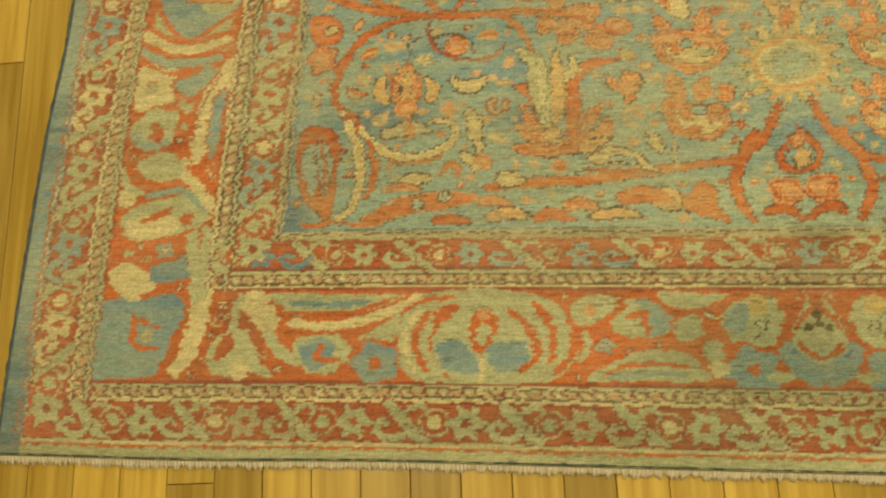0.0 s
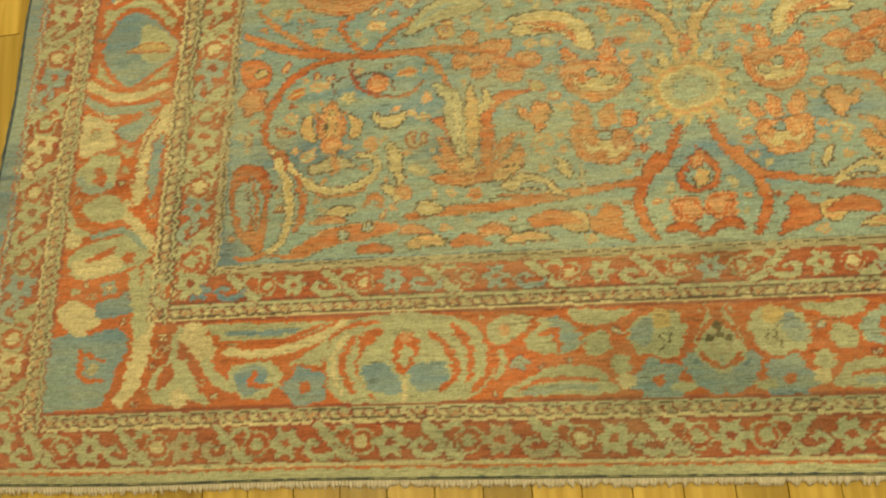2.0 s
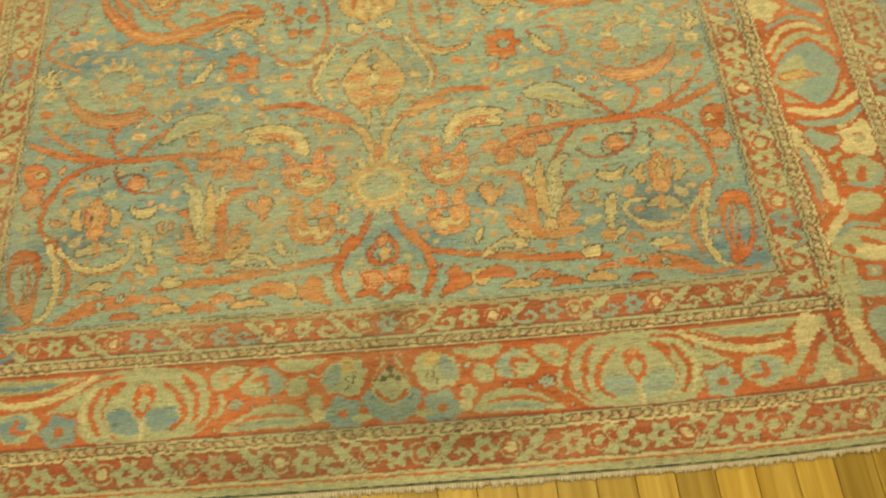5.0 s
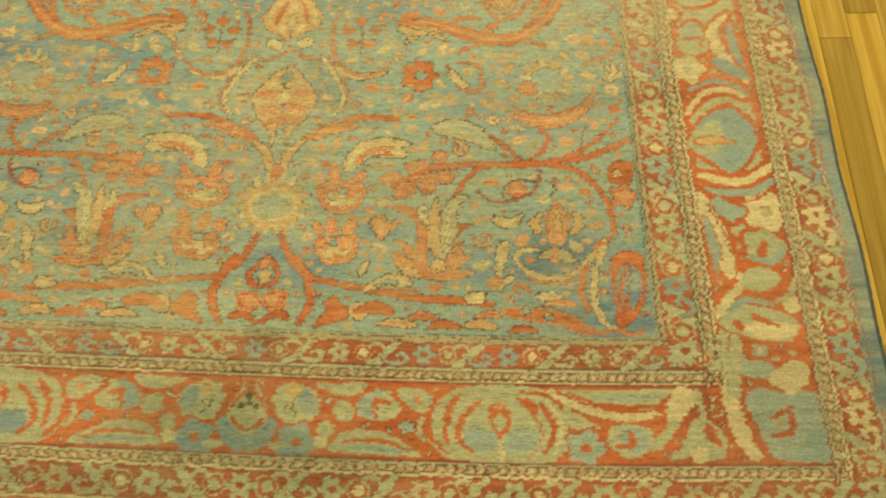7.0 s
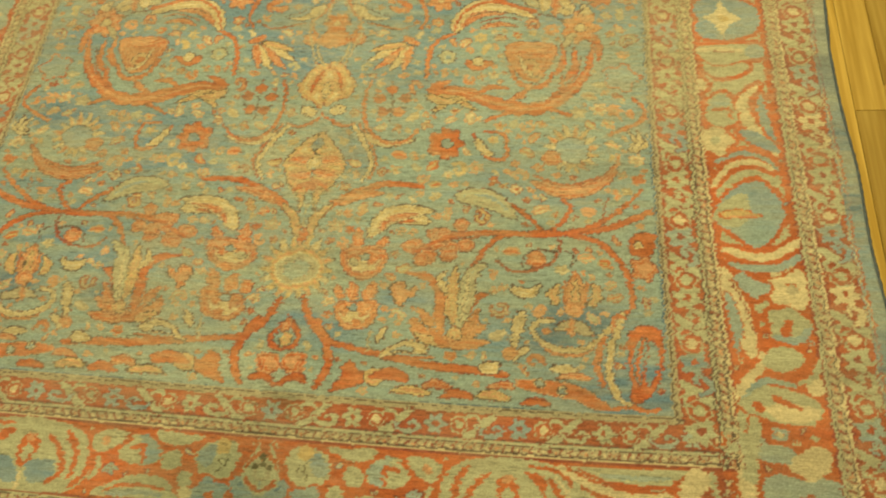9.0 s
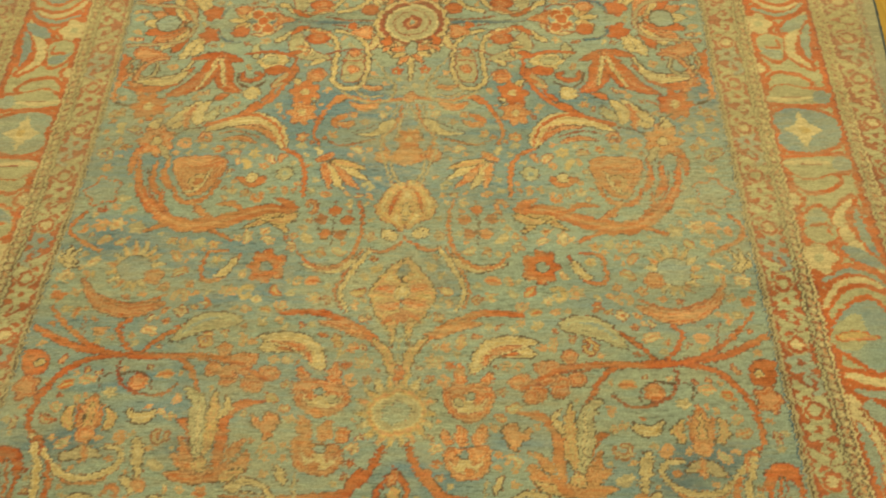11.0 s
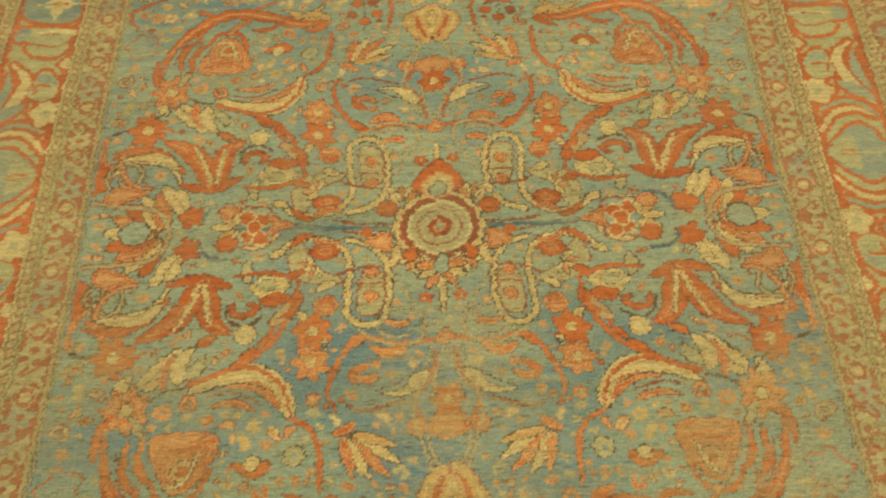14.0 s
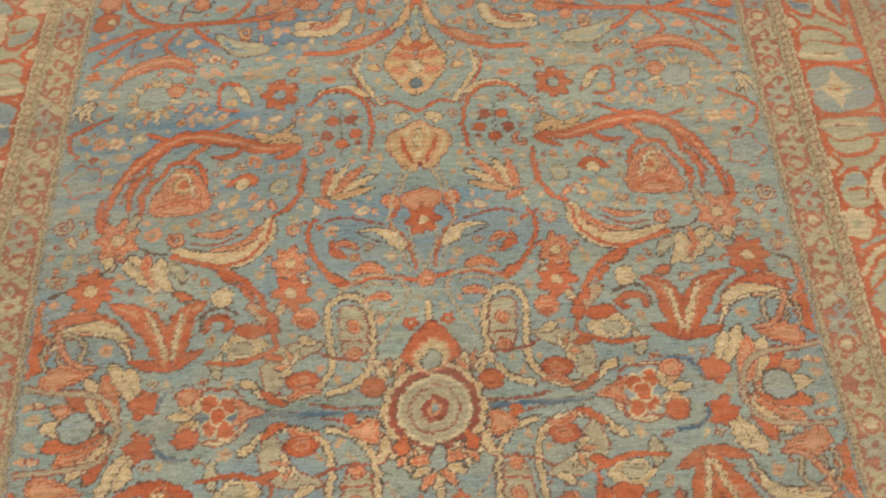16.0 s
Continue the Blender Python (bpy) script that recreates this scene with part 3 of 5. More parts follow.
leaf([(0.342, 0.581), (0.326, 0.6), (0.309, 0.623)], 0.024, SALMON, MADDER, rim=0.0025)
leaf([(0.385, 0.533), (0.358, 0.546), (0.334, 0.58)], 0.018, RED, MADDER, rim=0.0025)
leaf([(0.403, 0.577), (0.417, 0.654), (0.429, 0.711), (0.464, 0.739)], 0.042, SAGE, BROWN, rim=0.0025)
leaf([(0.389, 0.584), (0.384, 0.665), (0.393, 0.735)], 0.03, GOLD, BROWN, rim=0.0025)
leaf([(0.375, 0.662), (0.356, 0.692), (0.369, 0.718)], 0.02, CREAM, BROWN, rim=0.0025)
vine([(0.407, 0.594), (0.416, 0.667), (0.422, 0.705)], 0.008, CREAM, 0.5, BROWN, 0.0015)
disc(0.394, 0.564, 0.016, GOLD, 0.9, BROWN, 0.002)
fill([(0.302, 0.68), (0.277, 0.663), (0.269, 0.686), (0.24, 0.674), (0.247, 0.646), (0.265, 0.62), (0.278, 0.644), (0.295, 0.65)], SALMON, BROWN, 0.003)
leaf([(0.334, 0.517), (0.284, 0.527), (0.222, 0.497)], 0.032, CREAM, BROWN, rim=0.0025)
leaf([(0.306, 0.517), (0.277, 0.521), (0.249, 0.508)], 0.012, SKY, BROWN, rim=0.0025)
vine([(0.341, 0.504), (0.283, 0.498), (0.235, 0.492)], 0.006, RED, 0.5, MADDER, 0.0015)
# lotus and its basket
leaf([(0.691, 0.641), (0.711, 0.669), (0.7, 0.698)], 0.026, GOLD, BROWN, rim=0.0025)
leaf([(0.623, 0.641), (0.61, 0.669), (0.627, 0.692)], 0.026, GOLD, BROWN, rim=0.0025)
leaf([(0.66, 0.622), (0.662, 0.673), (0.664, 0.725)], 0.048, SALMON, MADDER, rim=0.0025)
leaf([(0.66, 0.633), (0.662, 0.673), (0.663, 0.707)], 0.02, GOLD, BROWN, rim=0.0025)
vine([(0.69, 0.697), (0.682, 0.65)], 0.01, RED, 0.5, MADDER, 0.0015)
vine([(0.638, 0.697), (0.637, 0.651)], 0.01, RED, 0.5, MADDER, 0.0015)
vine([(0.681, 0.696), (0.673, 0.65)], 0.004, MADDER, 0.5)
disc(0.66, 0.632, 0.02, SALMON, 0.9, MADDER, 0.002)
vine([(0.653, 0.734), (0.661, 0.761), (0.637, 0.775)], 0.005, BROWN, 0.5)
vine([(0.712, 0.561), (0.671, 0.529), (0.611, 0.529), (0.573, 0.556)], 0.009, RED, 0.5, MADDER, 0.0015)
vine([(0.763, 0.624), (0.724, 0.578), (0.684, 0.543), (0.635, 0.535), (0.589, 0.551), (0.566, 0.58), (0.58, 0.601), (0.612, 0.604)], 0.015, CREAM, 0.5, BROWN, 0.0015)
leaf([(0.699, 0.575), (0.653, 0.593), (0.61, 0.582)], 0.03, TAN, BROWN, rim=0.0025)
leaf([(0.659, 0.607), (0.646, 0.585), (0.653, 0.567)], 0.016, SALMON, MADDER, rim=0.0025)
leaf([(0.548, 0.627), (0.532, 0.583), (0.521, 0.529)], 0.028, CREAM, BROWN, rim=0.0025)
leaf([(0.558, 0.54), (0.54, 0.526), (0.527, 0.501)], 0.02, CREAM, BROWN, rim=0.0025)
disc(0.516, 0.522, 0.016, SALMON, 0.9, MADDER, 0.002)
leaf([(0.661, 0.489), (0.632, 0.493), (0.601, 0.493)], 0.024, CREAM, BROWN, rim=0.0025)
fill([(0.493, 0.496), (0.474, 0.503), (0.448, 0.492), (0.454, 0.475), (0.485, 0.475)], CREAM, BROWN, 0.003)
# berries, boat leaf and blossoms
disc(0.41, 0.784, 0.018, SALMON, 0.9, MADDER, 0.002)
disc(0.372, 0.761, 0.02, SALMON, 0.9, MADDER, 0.002)
disc(0.324, 0.752, 0.02, SALMON, 0.9, MADDER, 0.002)
disc(0.331, 0.81, 0.017, SALMON, 0.9, MADDER, 0.002)
disc(0.397, 0.836, 0.017, SALMON, 0.9, MADDER, 0.002)
disc(0.289, 0.779, 0.017, SALMON, 0.9, MADDER, 0.002)
disc(0.358, 0.79, 0.015, SALMON, 0.9, MADDER, 0.002)
leaf([(0.319, 0.84), (0.233, 0.855), (0.162, 0.807)], 0.052, CREAM, BROWN, rim=0.0025)
leaf([(0.283, 0.841), (0.233, 0.84), (0.19, 0.815)], 0.016, RED, MADDER, rim=0.0025)
fill([(0.849, 0.82), (0.802, 0.82), (0.787, 0.774), (0.833, 0.768)], RED, MADDER, 0.003)
disc(0.807, 0.794, 0.01, CREAM, 0.9, BROWN, 0.002)
disc(0.817, 0.734, 0.026, SALMON, 1, MADDER, 0.004, lobes=5, depth=0.18)
# tall leaf by the side border
vine([(0.768, 0.624), (0.741, 0.561), (0.73, 0.495), (0.739, 0.446), (0.764, 0.419)], 0.018, CREAM, 0.5, BROWN, 0.0015)
vine([(0.72, 0.566), (0.704, 0.506), (0.716, 0.46)], 0.014, RED, 0.5, MADDER, 0.0015)
vine([(0.765, 0.615), (0.75, 0.62), (0.74, 0.587)], 0.01, RED, 0.5, MADDER, 0.0015)
# low strip of blossoms
fill([(0.728, 0.412), (0.652, 0.457), (0.543, 0.464), (0.537, 0.445), (0.649, 0.424), (0.706, 0.402)], RED, SALMON, 0.003)
disc(0.626, 0.443, 0.011, CREAM, 0.9, BROWN, 0.002)
disc(0.626, 0.443, 0.007, SKY, 0.9, BROWN, 0.002)
disc(0.58, 0.457, 0.011, CREAM, 0.9, BROWN, 0.002)
disc(0.58, 0.457, 0.007, SKY, 0.9, BROWN, 0.002)
leaf([(0.513, 0.417), (0.476, 0.426), (0.438, 0.419)], 0.026, GOLD, BROWN, rim=0.0025)
leaf([(0.435, 0.416), (0.396, 0.424), (0.363, 0.413)], 0.022, RED, MADDER, rim=0.0025)
leaf([(0.386, 0.435), (0.351, 0.443), (0.323, 0.43)], 0.022, SALMON, MADDER, rim=0.0025)
leaf([(0.295, 0.446), (0.25, 0.458), (0.202, 0.448)], 0.03, RED, MADDER, rim=0.0025)
leaf([(0.34, 0.418), (0.295, 0.425), (0.249, 0.417)], 0.02, GOLD, BROWN, rim=0.0025)
leaf([(0.523, 0.444), (0.499, 0.45), (0.466, 0.442)], 0.018, SALMON, MADDER, rim=0.0025)
leaf([(0.602, 0.412), (0.568, 0.416), (0.533, 0.41)], 0.016, RED, MADDER, rim=0.0025)
leaf([(0.689, 0.473), (0.654, 0.477), (0.618, 0.472)], 0.016, SALMON, MADDER, rim=0.0025)
# boughs over the sunflower
vine([(0.0, 0.774), (0.034, 0.836), (0.095, 0.893), (0.192, 0.934), (0.286, 0.933)], 0.021, RED, 0.5, MADDER, 0.0015)
leaf([(0.017, 0.785), (0.031, 0.836), (0.069, 0.874)], 0.026, GOLD, BROWN, rim=0.0025)
vine([(0.0, 0.808), (0.0, 0.858), (0.065, 0.924)], 0.01, SAGE, 0.5)
leaf([(0.083, 0.874), (0.138, 0.903), (0.195, 0.91)], 0.026, SALMON, MADDER, rim=0.0025)
fill([(0.0, 1.068), (0.053, 1.033), (0.082, 0.981), (0.061, 0.932), (0.031, 0.893), (0.018, 0.862)], GOLD, BROWN, 0.003)
leaf([(0.0, 0.986), (0.044, 0.999), (0.073, 0.992)], 0.024, SALMON, MADDER, rim=0.0025)
leaf([(0.0, 0.961), (0.043, 0.951), (0.067, 0.952)], 0.022, SALMON, MADDER, rim=0.0025)
leaf([(0.0, 0.94), (0.033, 0.922), (0.044, 0.907)], 0.016, RED, MADDER, rim=0.0025)
disc(0.0, 0.989, 0.02, CREAM, 0.9, BROWN, 0.002)
disc(0.0, 1.041, 0.017, NAVY, 0.9, BROWN, 0.002)
disc(0.0, 0.921, 0.014, RED, 0.9, MADDER, 0.002)
vine([(0.086, 1.102), (0.119, 1.056), (0.151, 0.991), (0.133, 0.94)], 0.014, CREAM, 0.5, BROWN, 0.0015)
vine([(0.105, 1.103), (0.138, 1.053), (0.165, 0.992), (0.15, 0.947)], 0.005, RED, 0.5, MADDER, 0.0015)
leaf([(0.117, 1.075), (0.18, 1.048), (0.261, 1.064)], 0.024, CREAM, BROWN, rim=0.0025)
vine([(0.0, 1.127), (0.053, 1.096), (0.091, 1.102)], 0.007, RED, 0.5, MADDER, 0.0015)
leaf([(0.167, 0.793), (0.222, 0.853), (0.326, 0.87)], 0.052, CREAM, BROWN, rim=0.0025)
leaf([(0.194, 0.809), (0.229, 0.846), (0.291, 0.859)], 0.018, SALMON, MADDER, rim=0.0025)
disc(0.275, 0.775, 0.018, SALMON, 0.9, MADDER, 0.002)
disc(0.307, 0.744, 0.018, SALMON, 0.9, MADDER, 0.002)
disc(0.339, 0.787, 0.018, SALMON, 0.9, MADDER, 0.002)
disc(0.376, 0.776, 0.018, SALMON, 0.9, MADDER, 0.002)
disc(0.357, 0.811, 0.017, SALMON, 0.9, MADDER, 0.002)
vine([(0.286, 0.759), (0.372, 0.806), (0.48, 0.818), (0.588, 0.814), (0.694, 0.833), (0.766, 0.879), (0.825, 0.937)], 0.013, RED, 0.5, MADDER, 0.0015)
vine([(0.729, 0.839), (0.74, 0.916)], 0.006, MADDER, 0.5)
vine([(0.386, 0.914), (0.464, 0.912), (0.547, 0.866), (0.59, 0.82)], 0.012, RED, 0.5, MADDER, 0.0015)
leaf([(0.374, 0.912), (0.462, 0.903), (0.527, 0.853)], 0.052, SAGE, BROWN, rim=0.0025)
vine([(0.408, 0.906), (0.478, 0.881)], 0.008, TAN, 0.5)
leaf([(0.561, 0.954), (0.643, 0.927), (0.728, 0.953), (0.777, 1.016)], 0.036, SALMON, MADDER, rim=0.0025)
vine([(0.567, 0.97), (0.644, 0.945), (0.724, 0.968)], 0.006, RED, 0.5, MADDER, 0.0015)
fan(0.659, 1.042, 90, 0.078, 16, [GOLD, SALMON, CREAM], 340, TAN, 0.2)
disc(0.659, 1.042, 0.04, SKY, 0.9, BROWN, 0.002)
disc(0.608, 1.02, 0.022, SALMON, 0.9, MADDER, 0.002)
vine([(0.411, 1.085), (0.443, 1.024), (0.492, 1.017), (0.491, 1.083), (0.444, 1.094)], 0.009, RED, 0.5, MADDER, 0.0015)
leaf([(0.419, 1.077), (0.438, 1.04), (0.466, 1.024)], 0.024, CREAM, BROWN, rim=0.0025)
disc(0.335, 1.054, 0.036, SALMON, 1, MADDER, 0.004, lobes=5, depth=0.18)
disc(0.335, 1.054, 0.012, CREAM, 0.9, BROWN, 0.002)
leaf([(0.283, 1.18), (0.349, 1.195), (0.425, 1.183)], 0.026, GOLD, BROWN, rim=0.0025)
leaf([(0.301, 1.224), (0.349, 1.188), (0.418, 1.156)], 0.022, GOLD, BROWN, rim=0.0025)
leaf([(0.299, 1.145), (0.342, 1.178), (0.394, 1.196)], 0.018, GOLD, BROWN, rim=0.0025)
leaf([(0.8, 1.044), (0.818, 1.074), (0.801, 1.103)], 0.014, CREAM, BROWN, rim=0.0025)
leaf([(0.805, 1.041), (0.829, 1.071), (0.825, 1.106)], 0.014, CREAM, BROWN, rim=0.0025)
leaf([(0.811, 1.039), (0.842, 1.064), (0.85, 1.098)], 0.014, CREAM, BROWN, rim=0.0025)
vine([(0.66, 1.146), (0.588, 1.169), (0.501, 1.151), (0.442, 1.124)], 0.012, RED, 0.5, MADDER, 0.0015)
# column over the medallion
fill([(0.0, 1.158), (0.035, 1.172), (0.068, 1.188), (0.077, 1.222), (0.05, 1.267), (0.025, 1.291), (0.0, 1.28)], GOLD, MADDER, 0.003)
leaf([(0.014, 1.272), (0.034, 1.229), (0.043, 1.195)], 0.012, RED, MADDER, rim=0.0025)
leaf([(0.0, 1.228), (0.0, 1.201), (0.0, 1.177)], 0.02, CREAM, BROWN, rim=0.0025)
vine([(0.014, 1.285), (0.037, 1.316), (0.046, 1.357)], 0.009, TAN, 0.5)
disc(0.044, 1.144, 0.016, CREAM, 0.9, BROWN, 0.002)
disc(0.032, 1.139, 0.014, CREAM, 0.9, BROWN, 0.002)
fill([(0.0, 1.343), (0.044, 1.362), (0.029, 1.393), (0.0, 1.391)], SALMON, MADDER, 0.003)
rosette(0.0, 1.425, 0.032, 7, RED, CREAM, MADDER, core=0.3)
disc(0.068, 1.371, 0.02, SALMON, 0.9, MADDER, 0.002)
vine([(0.048, 1.382), (0.071, 1.427), (0.036, 1.479), (0.022, 1.539)], 0.009, RED, 0.5, MADDER, 0.0015)
vine([(0.031, 1.437), (0.023, 1.492), (0.0, 1.541)], 0.007, TAN, 0.5)
vine([(0.024, 1.564), (0.114, 1.553), (0.188, 1.569), (0.235, 1.517), (0.26, 1.451), (0.244, 1.41)], 0.012, RED, 0.5, MADDER, 0.0015)
leaf([(0.038, 1.49), (0.088, 1.455), (0.151, 1.446)], 0.036, CREAM, BROWN, rim=0.0025)
leaf([(0.081, 1.473), (0.115, 1.455), (0.151, 1.448)], 0.016, SKY, BROWN, rim=0.0025)
vine([(0.09, 1.428), (0.177, 1.407), (0.219, 1.419)], 0.006, MADDER, 0.5)
leaf([(0.169, 1.507), (0.203, 1.488), (0.199, 1.462)], 0.02, RED, MADDER, rim=0.0025)
disc(0.0, 1.566, 0.02, SALMON, 0.9, MADDER, 0.002)
leaf([(0.0, 1.62), (0.0, 1.653), (0.0, 1.683)], 0.018, CREAM, BROWN, rim=0.0025)
vine([(0.193, 1.586), (0.127, 1.55), (0.062, 1.561), (0.047, 1.602), (0.077, 1.656), (0.108, 1.703)], 0.009, TAN, 0.5)
vine([(0.077, 1.574), (0.125, 1.569), (0.151, 1.594), (0.12, 1.633), (0.079, 1.637)], 0.008, TAN, 0.5)
leaf([(0.078, 1.604), (0.11, 1.598), (0.141, 1.609)], 0.018, SALMON, MADDER, rim=0.0025)
leaf([(0.089, 1.544), (0.128, 1.531), (0.171, 1.547)], 0.026, SALMON, MADDER, rim=0.0025)
# fans and strings of blossoms
leaf([(0.212, 1.355), (0.158, 1.328), (0.1, 1.298)], 0.026, CREAM, BROWN, rim=0.0025)
leaf([(0.214, 1.352), (0.169, 1.31), (0.127, 1.272)], 0.026, SALMON, MADDER, rim=0.0025)
leaf([(0.219, 1.352), (0.193, 1.306), (0.167, 1.267)], 0.026, CREAM, BROWN, rim=0.0025)
leaf([(0.226, 1.352), (0.213, 1.306), (0.205, 1.272)], 0.024, SALMON, MADDER, rim=0.0025)
leaf([(0.209, 1.358), (0.156, 1.346), (0.107, 1.331)], 0.022, GOLD, BROWN, rim=0.0025)
leaf([(0.199, 1.383), (0.223, 1.366), (0.248, 1.357)], 0.02, SALMON, MADDER, rim=0.0025)
rosette(0.299, 1.513, 0.036, 7, SALMON, CREAM, MADDER, core=0.3)
rosette(0.296, 1.582, 0.038, 7, RED, CREAM, MADDER, core=0.3)
leaf([(0.311, 1.608), (0.32, 1.619), (0.331, 1.629)], 0.02, CREAM, BROWN, rim=0.0025)
leaf([(0.262, 1.546), (0.269, 1.558), (0.266, 1.535)], 0.018, CREAM, BROWN, rim=0.0025)
disc(0.267, 1.642, 0.026, SALMON, 0.9, MADDER, 0.002)
leaf([(0.25, 1.645), (0.264, 1.655), (0.283, 1.647)], 0.018, RED, MADDER, rim=0.0025)
# berry tree under its arch
vine([(0.12, 1.234), (0.11, 1.158), (0.132, 1.088), (0.179, 1.052), (0.232, 1.058), (0.267, 1.093)], 0.01, RED, 0.5, MADDER, 0.0015)
vine([(0.189, 1.114), (0.181, 1.237)], 0.005, BROWN, 0.5)
vine([(0.144, 1.158), (0.186, 1.146), (0.225, 1.158)], 0.004, BROWN, 0.5)
disc(0.165, 1.141, 0.014, MADDER, 0.9, MADDER, 0.002)
disc(0.207, 1.143, 0.014, RED, 0.9, MADDER, 0.002)
disc(0.15, 1.181, 0.014, RED, 0.9, MADDER, 0.002)
disc(0.219, 1.184, 0.014, MADDER, 0.9, MADDER, 0.002)
disc(0.183, 1.209, 0.014, RED, 0.9, MADDER, 0.002)
rosette(0.344, 1.056, 0.038, 7, RED, CREAM, MADDER, core=0.3)
disc(0.344, 1.056, 0.015, SKY, 0.9, BROWN, 0.002)
# comb leaf, swirl palmette and great leaf
leaf([(0.289, 1.2), (0.359, 1.212), (0.475, 1.175), (0.574, 1.165), (0.662, 1.22), (0.714, 1.298), (0.729, 1.385)], 0.036, RED, MADDER, SALMON, 11, 0.0025)
leaf([(0.277, 1.199), (0.321, 1.179), (0.363, 1.18)], 0.026, GOLD, BROWN, rim=0.0025)
leaf([(0.283, 1.207), (0.305, 1.226), (0.342, 1.243)], 0.024, RED, MADDER, rim=0.0025)
vine([(0.272, 1.25), (0.274, 1.316), (0.295, 1.369), (0.341, 1.396)], 0.013, RED, 0.5, MADDER, 0.0015)
disc(0.326, 1.317, 0.022, SAGE, 0.9, BROWN, 0.002)
leaf([(0.376, 1.304), (0.411, 1.29), (0.456, 1.307)], 0.03, RED, MADDER, rim=0.0025)
disc(0.413, 1.305, 0.016, CREAM, 0.9, BROWN, 0.002)
fill([(0.493, 1.324), (0.528, 1.266), (0.574, 1.249), (0.611, 1.298), (0.631, 1.363), (0.556, 1.374), (0.495, 1.364)], SALMON, MADDER, 0.003)
disc(0.556, 1.295, 0.024, GOLD, 0.9, BROWN, 0.002)
disc(0.556, 1.295, 0.011, RED, 0.9, MADDER, 0.002)
vine([(0.5, 1.293), (0.529, 1.241), (0.586, 1.233), (0.62, 1.275)], 0.013, RED, 0.5, MADDER, 0.0015)
leaf([(0.338, 1.396), (0.37, 1.456), (0.446, 1.493), (0.575, 1.455)], 0.058, CREAM, BROWN, rim=0.0025)
leaf([(0.361, 1.416), (0.408, 1.461), (0.485, 1.468)], 0.024, SALMON, MADDER, rim=0.0025)
vine([(0.34, 1.405), (0.367, 1.47), (0.447, 1.507), (0.564, 1.471)], 0.008, RED, 0.5, MADDER, 0.0015)
leaf([(0.415, 1.414), (0.466, 1.431), (0.519, 1.424)], 0.016, SALMON, MADDER, rim=0.0025)
rosette(0.694, 1.425, 0.044, 7, SALMON, CREAM, MADDER, core=0.3)
disc(0.694, 1.425, 0.014, CREAM, 0.9, BROWN, 0.002)
leaf([(0.589, 1.476), (0.594, 1.519), (0.561, 1.559)], 0.04, CREAM, BROWN, rim=0.0025)
leaf([(0.621, 1.463), (0.623, 1.506), (0.605, 1.546)], 0.022, SALMON, MADDER, rim=0.0025)
disc(0.795, 1.265, 0.038, SKY, 1, RED, 0.004, lobes=5, depth=0.18)
vine([(0.758, 1.09), (0.846, 1.144), (0.82, 1.201)], 0.01, RED, 0.5, MADDER, 0.0015)
# lily by the cross axis
leaf([(0.555, 1.737), (0.547, 1.674), (0.528, 1.614), (0.483, 1.586)], 0.056, RED, MADDER, SALMON, 11, 0.0025)
leaf([(0.56, 1.737), (0.588, 1.661), (0.631, 1.609), (0.699, 1.576)], 0.056, RED, MADDER, SALMON, 11, 0.0025)
leaf([(0.548, 1.73), (0.521, 1.709), (0.486, 1.695)], 0.024, RED, MADDER, rim=0.0025)
leaf([(0.566, 1.73), (0.606, 1.719), (0.645, 1.709)], 0.024, RED, MADDER, rim=0.0025)
vine([(0.554, 1.707), (0.546, 1.652), (0.536, 1.609)], 0.013, CREAM, 0.5, BROWN, 0.0015)
vine([(0.566, 1.708), (0.585, 1.654), (0.612, 1.602)], 0.013, CREAM, 0.5, BROWN, 0.0015)
leaf([(0.651, 1.664), (0.701, 1.626), (0.797, 1.631)], 0.03, CREAM, BROWN, rim=0.0025)
vine([(0.678, 1.618), (0.747, 1.597), (0.82, 1.611)], 0.01, RED, 0.5, MADDER, 0.0015)
rosette(0.739, 1.542, 0.042, 7, RED, CREAM, MADDER, core=0.3)
disc(0.45, 1.581, 0.024, CREAM, 0.9, BROWN, 0.002)
disc(0.399, 1.694, 0.046, CREAM, 0.6, BROWN, 0.002, lobes=6, depth=0.1)
disc(0.405, 1.698, 0.024, SAGE, 0.6, BROWN, 0.002, lobes=6, depth=0.1)
fill([(0.349, 1.659), (0.397, 1.645), (0.422, 1.662), (0.377, 1.679)], RED, MADDER, 0.003)
vine([(0.569, 1.475), (0.458, 1.513), (0.383, 1.565), (0.346, 1.63), (0.329, 1.701)], 0.013, RED, 0.5, MADDER, 0.0015)
vine([(0.335, 1.707), (0.405, 1.73), (0.481, 1.724)], 0.011, RED, 0.5, MADDER, 0.0015)
vine([(0.48, 1.586), (0.458, 1.576)], 0.008, TAN, 0.5)
leaf([(0.645, 1.722), (0.629, 1.752), (0.615, 1.783)], 0.03, CREAM, BROWN, rim=0.0025)
leaf([(0.834, 1.556), (0.846, 1.612), (0.807, 1.663)], 0.022, SALMON, MADDER, rim=0.0025)
# arcs within the swirl palmette, teeth of the comb leaf
vine([(0.512, 1.353), (0.56, 1.336), (0.612, 1.35)], 0.009, RED, 0.5, MADDER, 0.0015)
vine([(0.509, 1.334), (0.543, 1.277), (0.584, 1.275), (0.595, 1.325)], 0.005, MADDER, 0.5)
vine([(0.526, 1.328), (0.552, 1.271), (0.589, 1.262)], 0.008, CREAM, 0.5, BROWN, 0.0015)
leaf([(0.621, 1.269), (0.649, 1.314), (0.645, 1.375)], 0.018, RED, MADDER, rim=0.0025)
